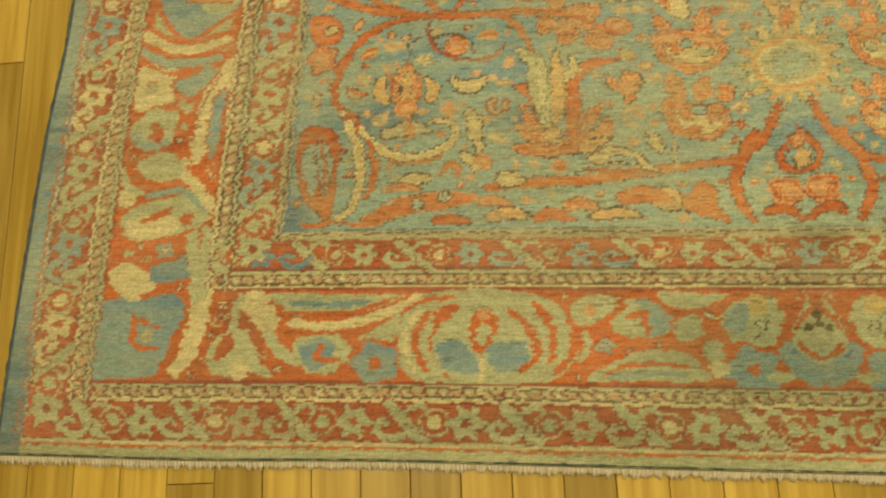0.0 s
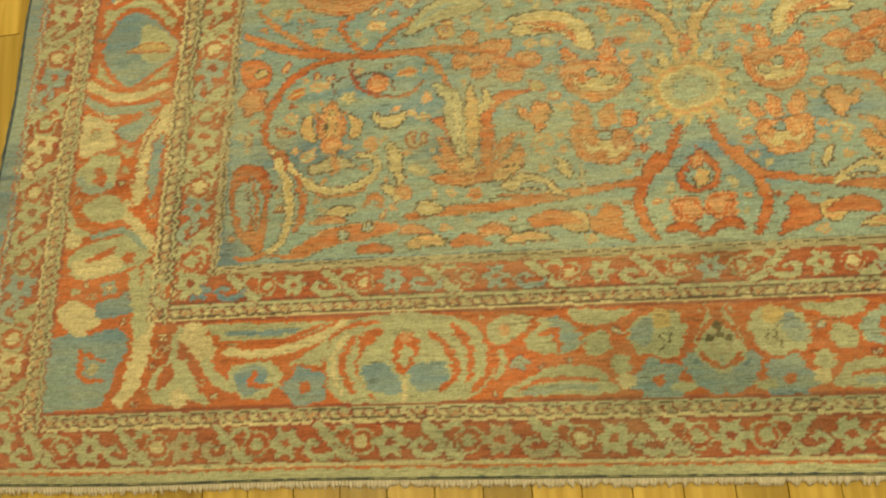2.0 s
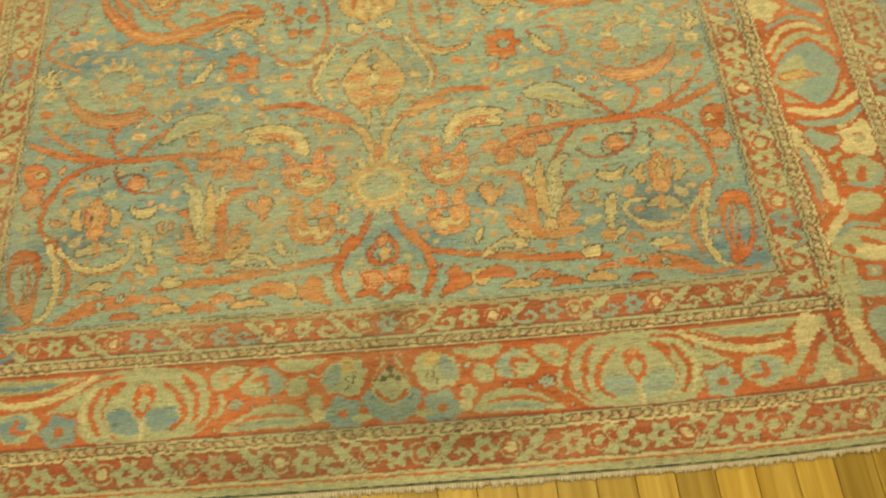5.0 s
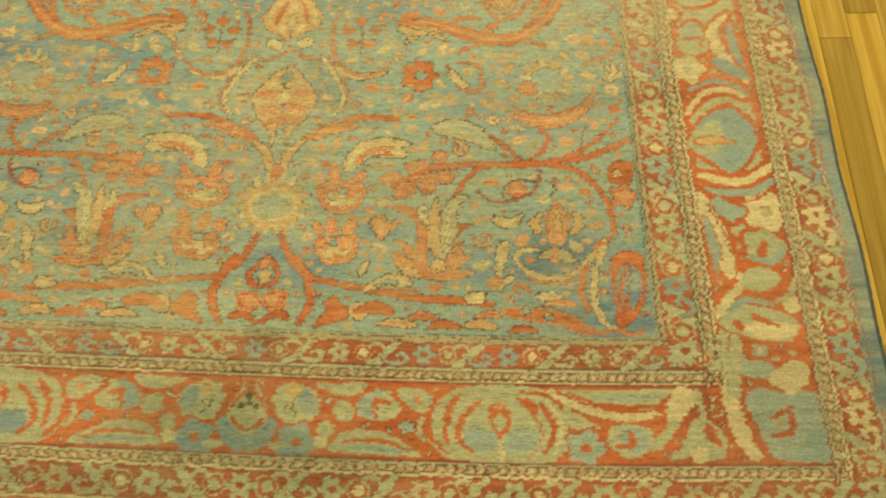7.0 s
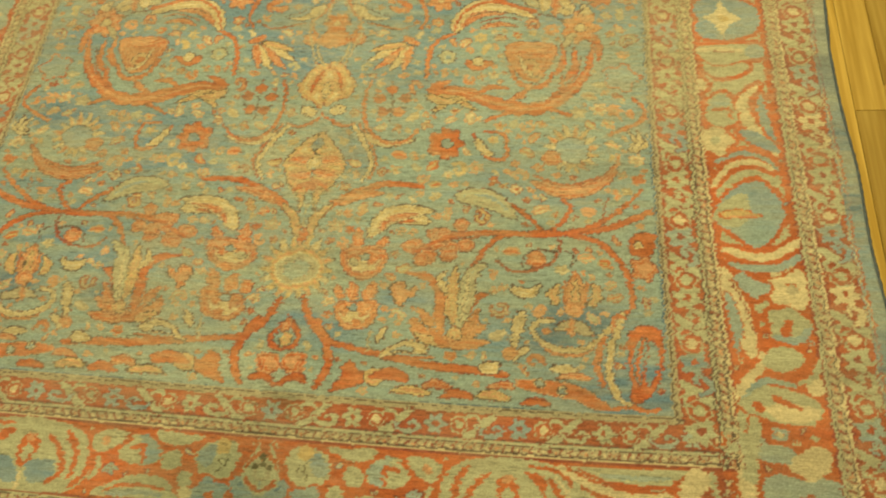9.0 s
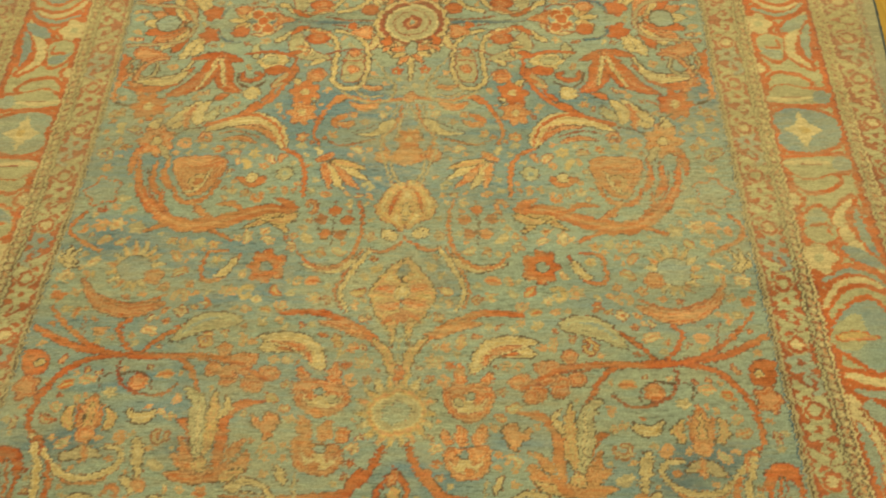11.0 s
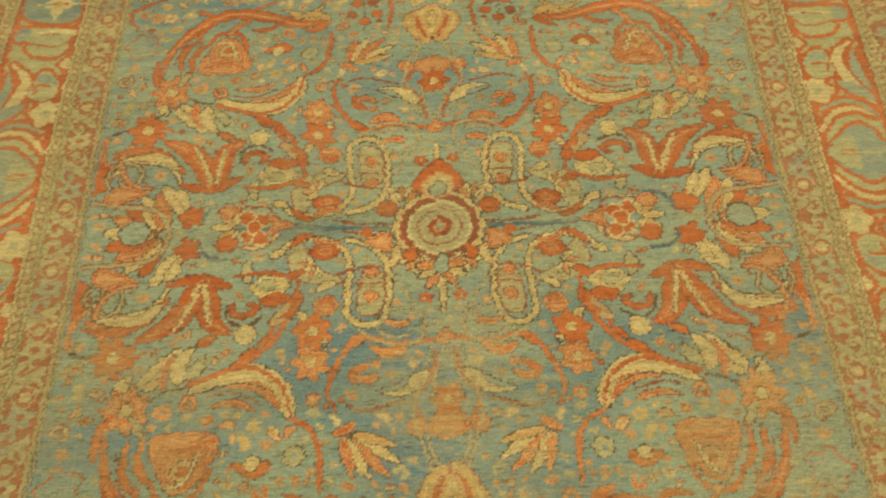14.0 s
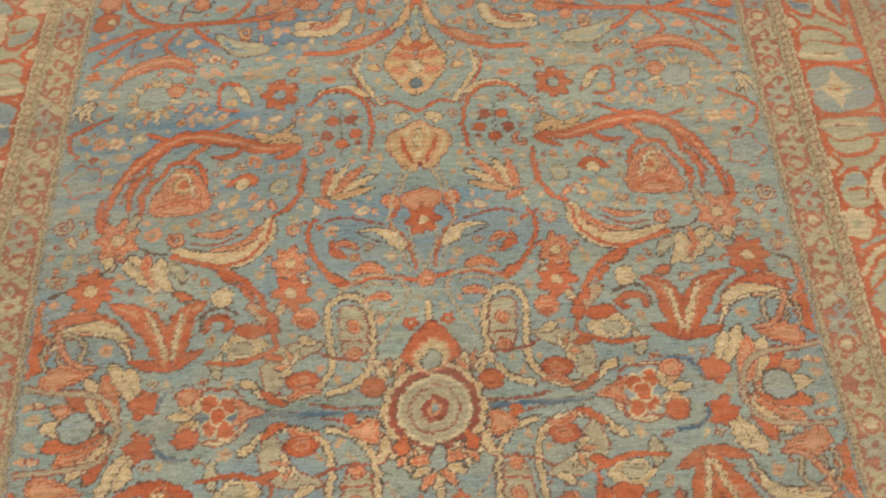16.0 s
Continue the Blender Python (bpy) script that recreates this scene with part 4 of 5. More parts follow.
leaf([(0.651, 1.254), (0.678, 1.299), (0.677, 1.362)], 0.018, RED, MADDER, rim=0.0025)
leaf([(0.612, 1.189), (0.639, 1.229), (0.642, 1.271)], 0.016, RED, MADDER, rim=0.0025)
leaf([(0.501, 1.186), (0.539, 1.209), (0.562, 1.242)], 0.018, SALMON, MADDER, rim=0.0025)
leaf([(0.416, 1.199), (0.449, 1.226), (0.496, 1.224)], 0.016, RED, MADDER, rim=0.0025)
vine([(0.612, 1.194), (0.67, 1.256), (0.699, 1.334)], 0.005, MADDER, 0.5)
vine([(0.383, 1.453), (0.446, 1.473), (0.526, 1.465)], 0.005, BROWN, 0.5)
vine([(0.412, 1.433), (0.475, 1.454), (0.529, 1.445)], 0.005, MADDER, 0.5)
leaf([(0.741, 1.317), (0.741, 1.378), (0.722, 1.411)], 0.018, RED, MADDER, rim=0.0025)
leaf([(0.651, 1.36), (0.665, 1.391), (0.684, 1.409)], 0.022, TAN, BROWN, rim=0.0025)
vine([(0.685, 1.458), (0.703, 1.494), (0.733, 1.513)], 0.005, BROWN, 0.5)
vine([(0.649, 1.442), (0.612, 1.463), (0.578, 1.467)], 0.005, BROWN, 0.5)
vine([(0.034, 1.278), (0.054, 1.329), (0.073, 1.402), (0.054, 1.474), (0.037, 1.543)], 0.007, TAN, 0.5)
leaf([(0.421, 1.553), (0.395, 1.574), (0.383, 1.599)], 0.014, RED, MADDER, rim=0.0025)
leaf([(0.368, 1.618), (0.343, 1.63), (0.33, 1.653)], 0.014, RED, MADDER, rim=0.0025)
leaf([(0.147, 1.485), (0.177, 1.472), (0.204, 1.481)], 0.018, SALMON, MADDER, rim=0.0025)
plan[~in_field] = grounds[~in_field]
field_plan = plan.copy()
bold = 1.0

def eroded(mask, times):
    for _ in range(times):
        m = mask.copy()
        m[1:] &= mask[:-1]
        m[:-1] &= mask[1:]
        m[:, 1:] &= mask[:, :-1]
        m[:, :-1] &= mask[:, 1:]
        mask = m
    return mask


# main border: the end, the corner and the side
both_ends = True
# medallion between the axis and the corner
fill([(0.516, 0.293), (0.421, 0.279), (0.377, 0.246), (0.362, 0.198), (0.379, 0.157), (0.423, 0.134), (0.598, 0.132), (0.645, 0.159), (0.655, 0.206), (0.644, 0.255), (0.603, 0.282)], SAGE)
vine([(0.47, 0.254), (0.441, 0.227), (0.426, 0.198), (0.431, 0.17), (0.453, 0.153)], 0.013, RED, 0.6)
vine([(0.43, 0.266), (0.408, 0.236), (0.4, 0.203), (0.405, 0.169)], 0.013, RED, 0.6)
vine([(0.41, 0.284), (0.381, 0.255), (0.367, 0.213), (0.375, 0.178), (0.4, 0.148)], 0.012, RED, 0.6)
fill([(0.591, 0.249), (0.569, 0.264), (0.537, 0.262), (0.554, 0.248), (0.575, 0.229), (0.586, 0.224)], RED)
vine([(0.587, 0.23), (0.595, 0.197), (0.586, 0.169), (0.563, 0.139)], 0.006, RED, 0.6)
vine([(0.6, 0.249), (0.619, 0.215), (0.617, 0.182), (0.6, 0.153)], 0.013, RED, 0.6)
vine([(0.555, 0.276), (0.61, 0.271), (0.643, 0.244), (0.653, 0.206), (0.65, 0.163), (0.627, 0.138)], 0.009, RED, 0.6)
vine([(0.61, 0.256), (0.632, 0.226), (0.634, 0.187), (0.617, 0.147)], 0.008, CREAM, 0.6)
fill([(0.516, 0.286), (0.493, 0.259), (0.461, 0.234), (0.439, 0.203), (0.435, 0.175), (0.457, 0.155), (0.492, 0.136), (0.514, 0.131), (0.545, 0.137), (0.577, 0.154), (0.591, 0.178), (0.593, 0.201), (0.583, 0.225), (0.556, 0.252), (0.534, 0.273)], SAGE)
fill([(0.586, 0.195), (0.546, 0.201), (0.518, 0.169), (0.518, 0.146), (0.563, 0.153), (0.581, 0.17)], SKY)
fill([(0.501, 0.192), (0.448, 0.202), (0.44, 0.17), (0.474, 0.149), (0.497, 0.158)], SKY)
vine([(0.513, 0.169), (0.512, 0.134)], 0.014, CREAM, 0.6)
fill([(0.511, 0.257), (0.49, 0.241), (0.493, 0.207), (0.512, 0.179), (0.532, 0.207), (0.531, 0.24)], RED)
fill([(0.511, 0.233), (0.498, 0.222), (0.501, 0.205), (0.512, 0.193), (0.523, 0.207), (0.521, 0.224)], SAGE)
disc(0.511, 0.248, 0.01, SALMON)
# leaf spray and curl flower towards the corner
fill([(0.874, 0.287), (0.85, 0.263), (0.828, 0.241), (0.752, 0.244), (0.695, 0.252), (0.633, 0.28), (0.66, 0.285), (0.755, 0.286)], SAGE, RED, 0.005)
vine([(0.838, 0.251), (0.781, 0.249), (0.714, 0.254), (0.654, 0.277)], 0.008, RED, 0.6)
vine([(0.831, 0.267), (0.763, 0.265), (0.697, 0.269)], 0.01, SKY, 0.6)
vine([(0.828, 0.233), (0.77, 0.226), (0.714, 0.235), (0.658, 0.255), (0.617, 0.279)], 0.017, CREAM, 0.6)
fill([(0.714, 0.204), (0.666, 0.235), (0.643, 0.255), (0.651, 0.208), (0.674, 0.201)], SAGE)
disc(0.683, 0.163, 0.036, SKY, 1, RED, 0.005, lobes=5, depth=0.16)
disc(0.683, 0.163, 0.010, RED)
fill([(0.816, 0.206), (0.75, 0.215), (0.724, 0.196), (0.732, 0.161), (0.764, 0.141), (0.803, 0.151), (0.82, 0.176)], SAGE, RED, 0.005)
fill([(0.806, 0.195), (0.758, 0.206), (0.757, 0.167), (0.784, 0.151), (0.805, 0.167)], SKY)
vine([(0.773, 0.193), (0.78, 0.172), (0.745, 0.168)], 0.012, RED, 0.6)
fill([(0.969, 0.171), (0.959, 0.204), (0.925, 0.226), (0.892, 0.206), (0.878, 0.167), (0.896, 0.142), (0.951, 0.14)], SAGE, RED, 0.005)
fill([(0.956, 0.172), (0.944, 0.206), (0.926, 0.215), (0.923, 0.19), (0.944, 0.169)], RED)
disc(0.908, 0.151, 0.018, CREAM)
fill([(0.902, 0.291), (0.872, 0.285), (0.859, 0.255), (0.847, 0.233), (0.866, 0.213), (0.891, 0.233), (0.919, 0.265)], CREAM)
vine([(0.866, 0.215), (0.839, 0.181), (0.811, 0.165)], 0.022, SAGE, 0.6)
vine([(0.905, 0.215), (0.89, 0.167), (0.858, 0.144)], 0.02, SAGE, 0.6)
vine([(0.919, 0.281), (0.927, 0.24), (0.919, 0.211)], 0.014, SAGE, 0.6)
# corner block
fill([(1.2, 0.14), (1.208, 0.207), (1.198, 0.258), (1.146, 0.279), (1.043, 0.287), (1.017, 0.256), (1.032, 0.206), (1.047, 0.167), (1.064, 0.14)], SKY)
fill([(1.199, 0.14), (1.201, 0.196), (1.146, 0.205), (1.109, 0.156), (1.117, 0.14)], TEAL)
vine([(1.104, 0.245), (1.103, 0.225), (1.097, 0.196), (1.058, 0.188)], 0.013, RED, 0.6)
vine([(1.105, 0.223), (1.093, 0.241), (1.075, 0.23), (1.055, 0.226)], 0.008, RED, 0.6)
disc(1.077, 0.212, 0.012, TAN)
vine([(0.986, 0.338), (0.988, 0.297), (0.99, 0.236), (1.004, 0.176), (1.021, 0.149)], 0.036, CREAM, 0.6)
vine([(1.008, 0.297), (1.013, 0.256), (1.028, 0.201)], 0.009, RED, 0.6)
fill([(1.15, 0.341), (1.123, 0.346), (1.083, 0.319), (1.072, 0.288), (1.114, 0.275), (1.148, 0.297), (1.162, 0.32)], CREAM)
fill([(1.081, 0.34), (1.03, 0.345), (1.02, 0.318), (1.066, 0.308), (1.083, 0.313)], SKY)
vine([(1.094, 0.281), (1.055, 0.296), (1.013, 0.308)], 0.012, RED, 0.6)
fill([(1.027, 0.413), (0.985, 0.407), (0.977, 0.297), (1.004, 0.267), (1.019, 0.338)], SAGE)
vine([(1.007, 0.413), (0.999, 0.37)], 0.006, RED, 0.6)
fill([(1.159, 0.426), (1.118, 0.459), (1.046, 0.473), (1.0, 0.455), (0.991, 0.422), (1.026, 0.403), (1.067, 0.391), (1.13, 0.386)], SAGE, RED, 0.005)
fill([(1.149, 0.42), (1.094, 0.435), (1.04, 0.424), (1.067, 0.397), (1.125, 0.393)], CREAM)
vine([(1.109, 0.425), (1.073, 0.44), (1.061, 0.447)], 0.013, RED, 0.6)
vine([(1.11, 0.473), (1.047, 0.481), (1.0, 0.445)], 0.013, TEAL, 0.6)
disc(1.032, 0.426, 0.012, RED)
vine([(0.965, 0.385), (0.975, 0.433), (1.003, 0.467), (1.034, 0.501), (1.061, 0.527), (1.034, 0.545)], 0.021, CREAM, 0.6)
disc(1.15, 0.471, 0.02, CREAM)
fill([(1.131, 0.547), (1.078, 0.558), (1.05, 0.518), (1.091, 0.501), (1.132, 0.52)], SAGE)
vine([(1.165, 0.527), (1.15, 0.493), (1.119, 0.479)], 0.014, SAGE, 0.6)
# blossoms on the side, under the side palmette
disc(1.115, 0.61, 0.042, SAGE, 1, RED, 0.005, lobes=5, depth=0.16)
disc(1.115, 0.61, 0.011, RED)
vine([(1.156, 0.598), (1.126, 0.572), (1.086, 0.581)], 0.017, SKY, 0.6)
disc(1.108, 0.593, 0.014, RED)
disc(1.134, 0.695, 0.048, CREAM, 1, RED, 0.005, lobes=5, depth=0.16)
disc(1.134, 0.695, 0.013, RED)
disc(1.133, 0.692, 0.013, TAN)
leaf([(0.987, 0.75), (1.011, 0.658), (1.024, 0.567), (1.037, 0.528)], 0.05, CREAM, RED)
leaf([(0.994, 0.686), (1.004, 0.612), (1.001, 0.535)], 0.026, SKY, RED)
vine([(1.004, 0.716), (1.029, 0.653), (1.04, 0.588)], 0.004, MADDER, 0.6)
fill([(1.096, 0.702), (1.056, 0.716), (1.033, 0.738), (1.011, 0.716), (1.05, 0.669), (1.073, 0.677)], SKY, RED, 0.005)
vine([(1.161, 0.841), (1.125, 0.807), (1.074, 0.801), (1.027, 0.818), (1.012, 0.846)], 0.017, RED, 0.6)
vine([(1.17, 0.813), (1.12, 0.779), (1.064, 0.77), (0.999, 0.789)], 0.021, CREAM, 0.6)
vine([(1.144, 0.784), (1.107, 0.759), (1.051, 0.756), (0.997, 0.776)], 0.005, RED, 0.6)
vine([(1.162, 0.771), (1.115, 0.745), (1.06, 0.742), (1.011, 0.751)], 0.018, SKY, 0.6)
vine([(1.157, 0.749), (1.101, 0.72), (1.035, 0.729)], 0.007, RED, 0.6)
# cartouche on the axis
fill([(0.141, 0.257), (0.117, 0.276), (0.083, 0.285), (0.05, 0.268), (0.049, 0.239), (0.065, 0.203), (0.1, 0.192), (0.132, 0.205), (0.146, 0.229)], SAGE, RED, 0.005)
fill([(0.135, 0.252), (0.109, 0.269), (0.101, 0.248), (0.118, 0.22), (0.138, 0.229)], SKY)
disc(0.088, 0.267, 0.018, GOLD)
vine([(0.09, 0.243), (0.093, 0.21)], 0.005, OLIVE, 0.6)
vine([(0.078, 0.244), (0.077, 0.224)], 0.005, OLIVE, 0.6)
fill([(0.056, 0.265), (0.042, 0.276), (0.033, 0.263), (0.048, 0.252)], RED)
fill([(0.0, 0.135), (0.039, 0.144), (0.053, 0.164), (0.064, 0.184), (0.054, 0.207), (0.031, 0.211), (0.0, 0.214)], SKY, RED, 0.005)
fill([(0.013, 0.286), (0.017, 0.269), (0.033, 0.24), (0.038, 0.207), (0.026, 0.183), (0.0, 0.175)], SAGE)
vine([(0.0, 0.266), (0.0, 0.261), (0.024, 0.245), (0.031, 0.226)], 0.01, RED, 0.6)
vine([(0.029, 0.204), (0.021, 0.189), (0.0, 0.178)], 0.009, RED, 0.6)
disc(0.0, 0.221, 0.02, TAN)
disc(0.0, 0.217, 0.012, SAGE)
disc(0.0, 0.246, 0.006, OLIVE)
disc(0.0, 0.252, 0.006, OLIVE)
disc(0.015, 0.229, 0.006, OLIVE)
disc(0.0, 0.234, 0.006, OLIVE)
vine([(0.036, 0.161), (0.021, 0.156), (0.0, 0.158)], 0.006, TEAL, 0.6)
disc(0.04, 0.187, 0.006, NAVY)
disc(0.102, 0.158, 0.038, SKY, 1, RED, 0.005, lobes=5, depth=0.16)
disc(0.102, 0.158, 0.010, RED)
fill([(0.079, 0.156), (0.045, 0.153), (0.05, 0.143), (0.079, 0.141)], SAGE)
# between cartouche and palmette
leaf([(0.241, 0.282), (0.186, 0.272), (0.13, 0.283)], 0.032, SAGE, RED)
fill([(0.312, 0.232), (0.303, 0.265), (0.272, 0.278), (0.237, 0.266), (0.217, 0.242), (0.223, 0.219), (0.257, 0.206), (0.3, 0.213)], SAGE, RED, 0.005)
fill([(0.268, 0.275), (0.238, 0.262), (0.221, 0.241), (0.231, 0.219), (0.257, 0.213)], SKY)
vine([(0.286, 0.245), (0.26, 0.249), (0.258, 0.217)], 0.011, RED, 0.6)
vine([(0.293, 0.265), (0.311, 0.251), (0.317, 0.223), (0.307, 0.203)], 0.013, RED, 0.6)
fill([(0.377, 0.265), (0.351, 0.28), (0.3, 0.281), (0.307, 0.255), (0.334, 0.231), (0.361, 0.226), (0.373, 0.241)], SAGE, RED, 0.005)
disc(0.346, 0.255, 0.01, SALMON)
vine([(0.352, 0.217), (0.346, 0.194), (0.361, 0.171)], 0.012, SAGE, 0.6)
vine([(0.337, 0.225), (0.339, 0.197)], 0.009, RED, 0.6)
fill([(0.209, 0.242), (0.179, 0.247), (0.172, 0.22), (0.194, 0.204), (0.215, 0.214)], SAGE)
fill([(0.354, 0.137), (0.31, 0.172), (0.258, 0.191), (0.2, 0.187), (0.176, 0.165), (0.166, 0.141), (0.261, 0.136)], SAGE, RED, 0.005)
vine([(0.321, 0.148), (0.293, 0.163), (0.242, 0.167), (0.194, 0.161)], 0.008, RED, 0.6)
vine([(0.315, 0.142), (0.26, 0.152), (0.2, 0.15)], 0.012, SKY, 0.6)
disc(0.159, 0.189, 0.017, SAGE)
disc(0.152, 0.16, 0.014, CREAM)
# side palmette
fill([(0.983, 0.876), (1.021, 0.929), (1.071, 0.967), (1.114, 0.961), (1.14, 0.916), (1.145, 0.871), (1.114, 0.821), (1.074, 0.79), (1.033, 0.818), (0.999, 0.847)], SKY, RED, 0.005)
fill([(0.986, 0.875), (1.026, 0.921), (1.066, 0.93), (1.057, 0.855), (1.012, 0.848)], SAGE)
fill([(1.043, 0.846), (1.083, 0.863), (1.126, 0.85), (1.09, 0.803), (1.051, 0.81)], TEAL)
vine([(1.072, 0.93), (1.105, 0.938), (1.128, 0.921)], 0.007, TEAL, 0.6)
leaf([(0.998, 0.874), (1.047, 0.88), (1.093, 0.875)], 0.022, GOLD, RED)
vine([(1.014, 0.871), (1.078, 0.875)], 0.007, SALMON, 0.6)
vine([(0.99, 0.921), (1.032, 0.974), (1.086, 0.994), (1.125, 0.961), (1.137, 0.927)], 0.016, RED, 0.6)
vine([(0.991, 0.952), (1.036, 1.004), (1.09, 1.019), (1.134, 0.997)], 0.015, CREAM, 0.6)
vine([(1.008, 1.018), (1.066, 1.042), (1.117, 1.028), (1.147, 0.998)], 0.013, SKY, 0.6)
disc(1.009, 1.078, 0.04, CREAM, 1, RED, 0.005, lobes=5, depth=0.16)
disc(1.009, 1.078, 0.011, RED)
disc(1.009, 1.078, 0.012, SAGE)
leaf([(1.155, 1.027), (1.093, 1.134), (1.088, 1.193), (1.138, 1.247)], 0.036, CREAM, RED)
leaf([(1.152, 1.075), (1.13, 1.151), (1.135, 1.218)], 0.028, SKY, RED)
fill([(1.071, 1.108), (1.125, 1.094), (1.158, 1.043), (1.095, 1.068)], SKY)
fill([(0.99, 1.155), (1.009, 1.2), (1.051, 1.217), (1.067, 1.175), (1.071, 1.134), (1.034, 1.115), (1.001, 1.126)], SAGE, RED, 0.005)
fill([(0.998, 1.165), (1.018, 1.2), (1.052, 1.209), (1.054, 1.182), (1.02, 1.174)], SKY)
vine([(1.017, 1.166), (1.055, 1.167), (1.051, 1.14)], 0.009, RED, 0.6)
disc(0.987, 1.241, 0.018, CREAM)
fill([(1.0, 1.309), (1.054, 1.315), (1.112, 1.305), (1.092, 1.276), (1.022, 1.267)], SAGE)
fill([(0.984, 1.356), (1.059, 1.37), (1.135, 1.367), (1.158, 1.34), (1.096, 1.313), (1.024, 1.302)], SAGE, RED, 0.005)
vine([(0.997, 1.349), (1.05, 1.354), (1.102, 1.346)], 0.016, CREAM, 0.6)
vine([(1.031, 1.345), (1.08, 1.345)], 0.005, MADDER, 0.6)
disc(1.134, 1.346, 0.024, SKY)
fill([(0.989, 1.431), (1.028, 1.493), (1.111, 1.524), (1.157, 1.482), (1.146, 1.411), (1.063, 1.381), (1.003, 1.392)], SKY, RED, 0.005)
vine([(0.999, 1.426), (1.026, 1.407), (1.077, 1.403)], 0.01, TEAL, 0.6)
fill([(1.012, 1.454), (1.05, 1.468), (1.069, 1.511), (1.08, 1.475), (1.114, 1.456), (1.077, 1.431), (1.06, 1.393), (1.044, 1.43)], CREAM, smooth=False)
disc(1.063, 1.452, 0.012, GOLD)

open_red = (plan == RED) & in_border & (P_PLAN > HALF - SIDE[4]) & (Q_PLAN > 0.62)
plan[eroded(open_red, 7)] = SAGE

# the side repeats by turning over at each blossom and each palmette
Q_STAR, Q_PALMETTE = 1.454, 0.884
for axis in (Q_STAR, 2 * Q_STAR - Q_PALMETTE, 3 * Q_STAR - 2 * Q_PALMETTE):
    middle, reach = int(axis / FINE), int((Q_STAR - Q_PALMETTE) / FINE)
    cols = slice(int((HALF - SIDE[4]) / FINE), int((HALF - SIDE[3]) / FINE) + 2)
    plan[middle:middle + reach, cols] = plan[middle - reach + 1:middle + 1, cols][::-1]
plan[~in_border] = field_plan[~in_border]

# medallion
both_ends = False
disc(0, 1.84, 0.112, CREAM, 0.88, BROWN, 0.004, lobes=14, depth=0.035)
disc(0, 1.84, 0.1, MADDER, 0.87)
disc(0, 1.84, 0.082, CREAM, 0.87, BROWN, 0.002)
disc(0, 1.84, 0.075, SAGE, 0.85)
disc(0, 1.84, 0.058, MADDER, 0.85)
disc(0, 1.84, 0.054, TAN, 0.85)
disc(0, 1.84, 0.048, SAGE, 0.85)
disc(0, 1.84, 0.032, MADDER, 0.9)
disc(0, 1.84, 0.018, SALMON, 0.9)
disc(0, 1.84, 0.009, TEAL)
fill([(0, 2.023), (0.035, 2.006), (0.06, 1.971), (0.063, 1.941), (0.034, 1.933), (0, 1.924)], RED, MADDER, 0.004)
disc(0, 1.952, 0.038, CREAM, 0.85, SALMON, 0.006)
disc(0, 1.942, 0.022, SKY, 0.9, BROWN, 0.003)
fan(0.082, 1.912, 90, 0.05, 4, [CREAM, SALMON], 90)
disc(0.128, 1.894, 0.024, RED, 0.8, MADDER)
disc(0.142, 1.804, 0.03, SALMON, 0.8, BROWN, 0.003, lobes=3, depth=0.2)
disc(0.174, 1.829, 0.014, RED)
fan(0.06, 1.773, -88, 0.055, 5, [CREAM, SALMON], 110)
leaf([(0.086, 1.754), (0.073, 1.774), (0.067, 1.796)], 0.03, RED)
fan(0.003, 1.746, -90, 0.075, 7, [SALMON, CREAM], 170)
disc(0, 1.742, 0.02, SKY, 1.2, BROWN)
leaf([(0, 1.686), (0, 1.667), (0, 1.635)], 0.03, CREAM)
both_ends = True

# ---- second drawing: inner contours in the larger patches, and sprigs in the open ground ----
drawn = plan.copy()
for yarn_of, inner, core in ((CREAM, GOLD, CREAM), (SALMON, RED, SALMON), (SAGE, TAN, SKY), (GOLD, SALMON, CREAM)):
    patch_of = (drawn == yarn_of) & in_field
    first = eroded(patch_of, 2)
    second = eroded(first, 2)
    plan[first & ~second] = inner
    third = eroded(second, 3)
    plan[third] = core
edge_rows = in_field & (drawn == TEAL)
tied = (drawn != TEAL) & in_field
grown = ~eroded(~tied, 1)
outline = grown & edge_rows
speck = np.random.RandomState(3).rand(*plan.shape) < 0.6
soft = np.repeat(np.repeat(np.random.RandomState(4).rand(plan.shape[0] // 8 + 1, plan.shape[1] // 8 + 1) < 0.55, 8, 0), 8, 1)[:plan.shape[0], :plan.shape[1]]
plan[outline & soft & speck] = BROWN
plan[outline & ~soft & speck & (np.arange(plan.shape[0]) % 5 < 3)[:, None]] = MADDER


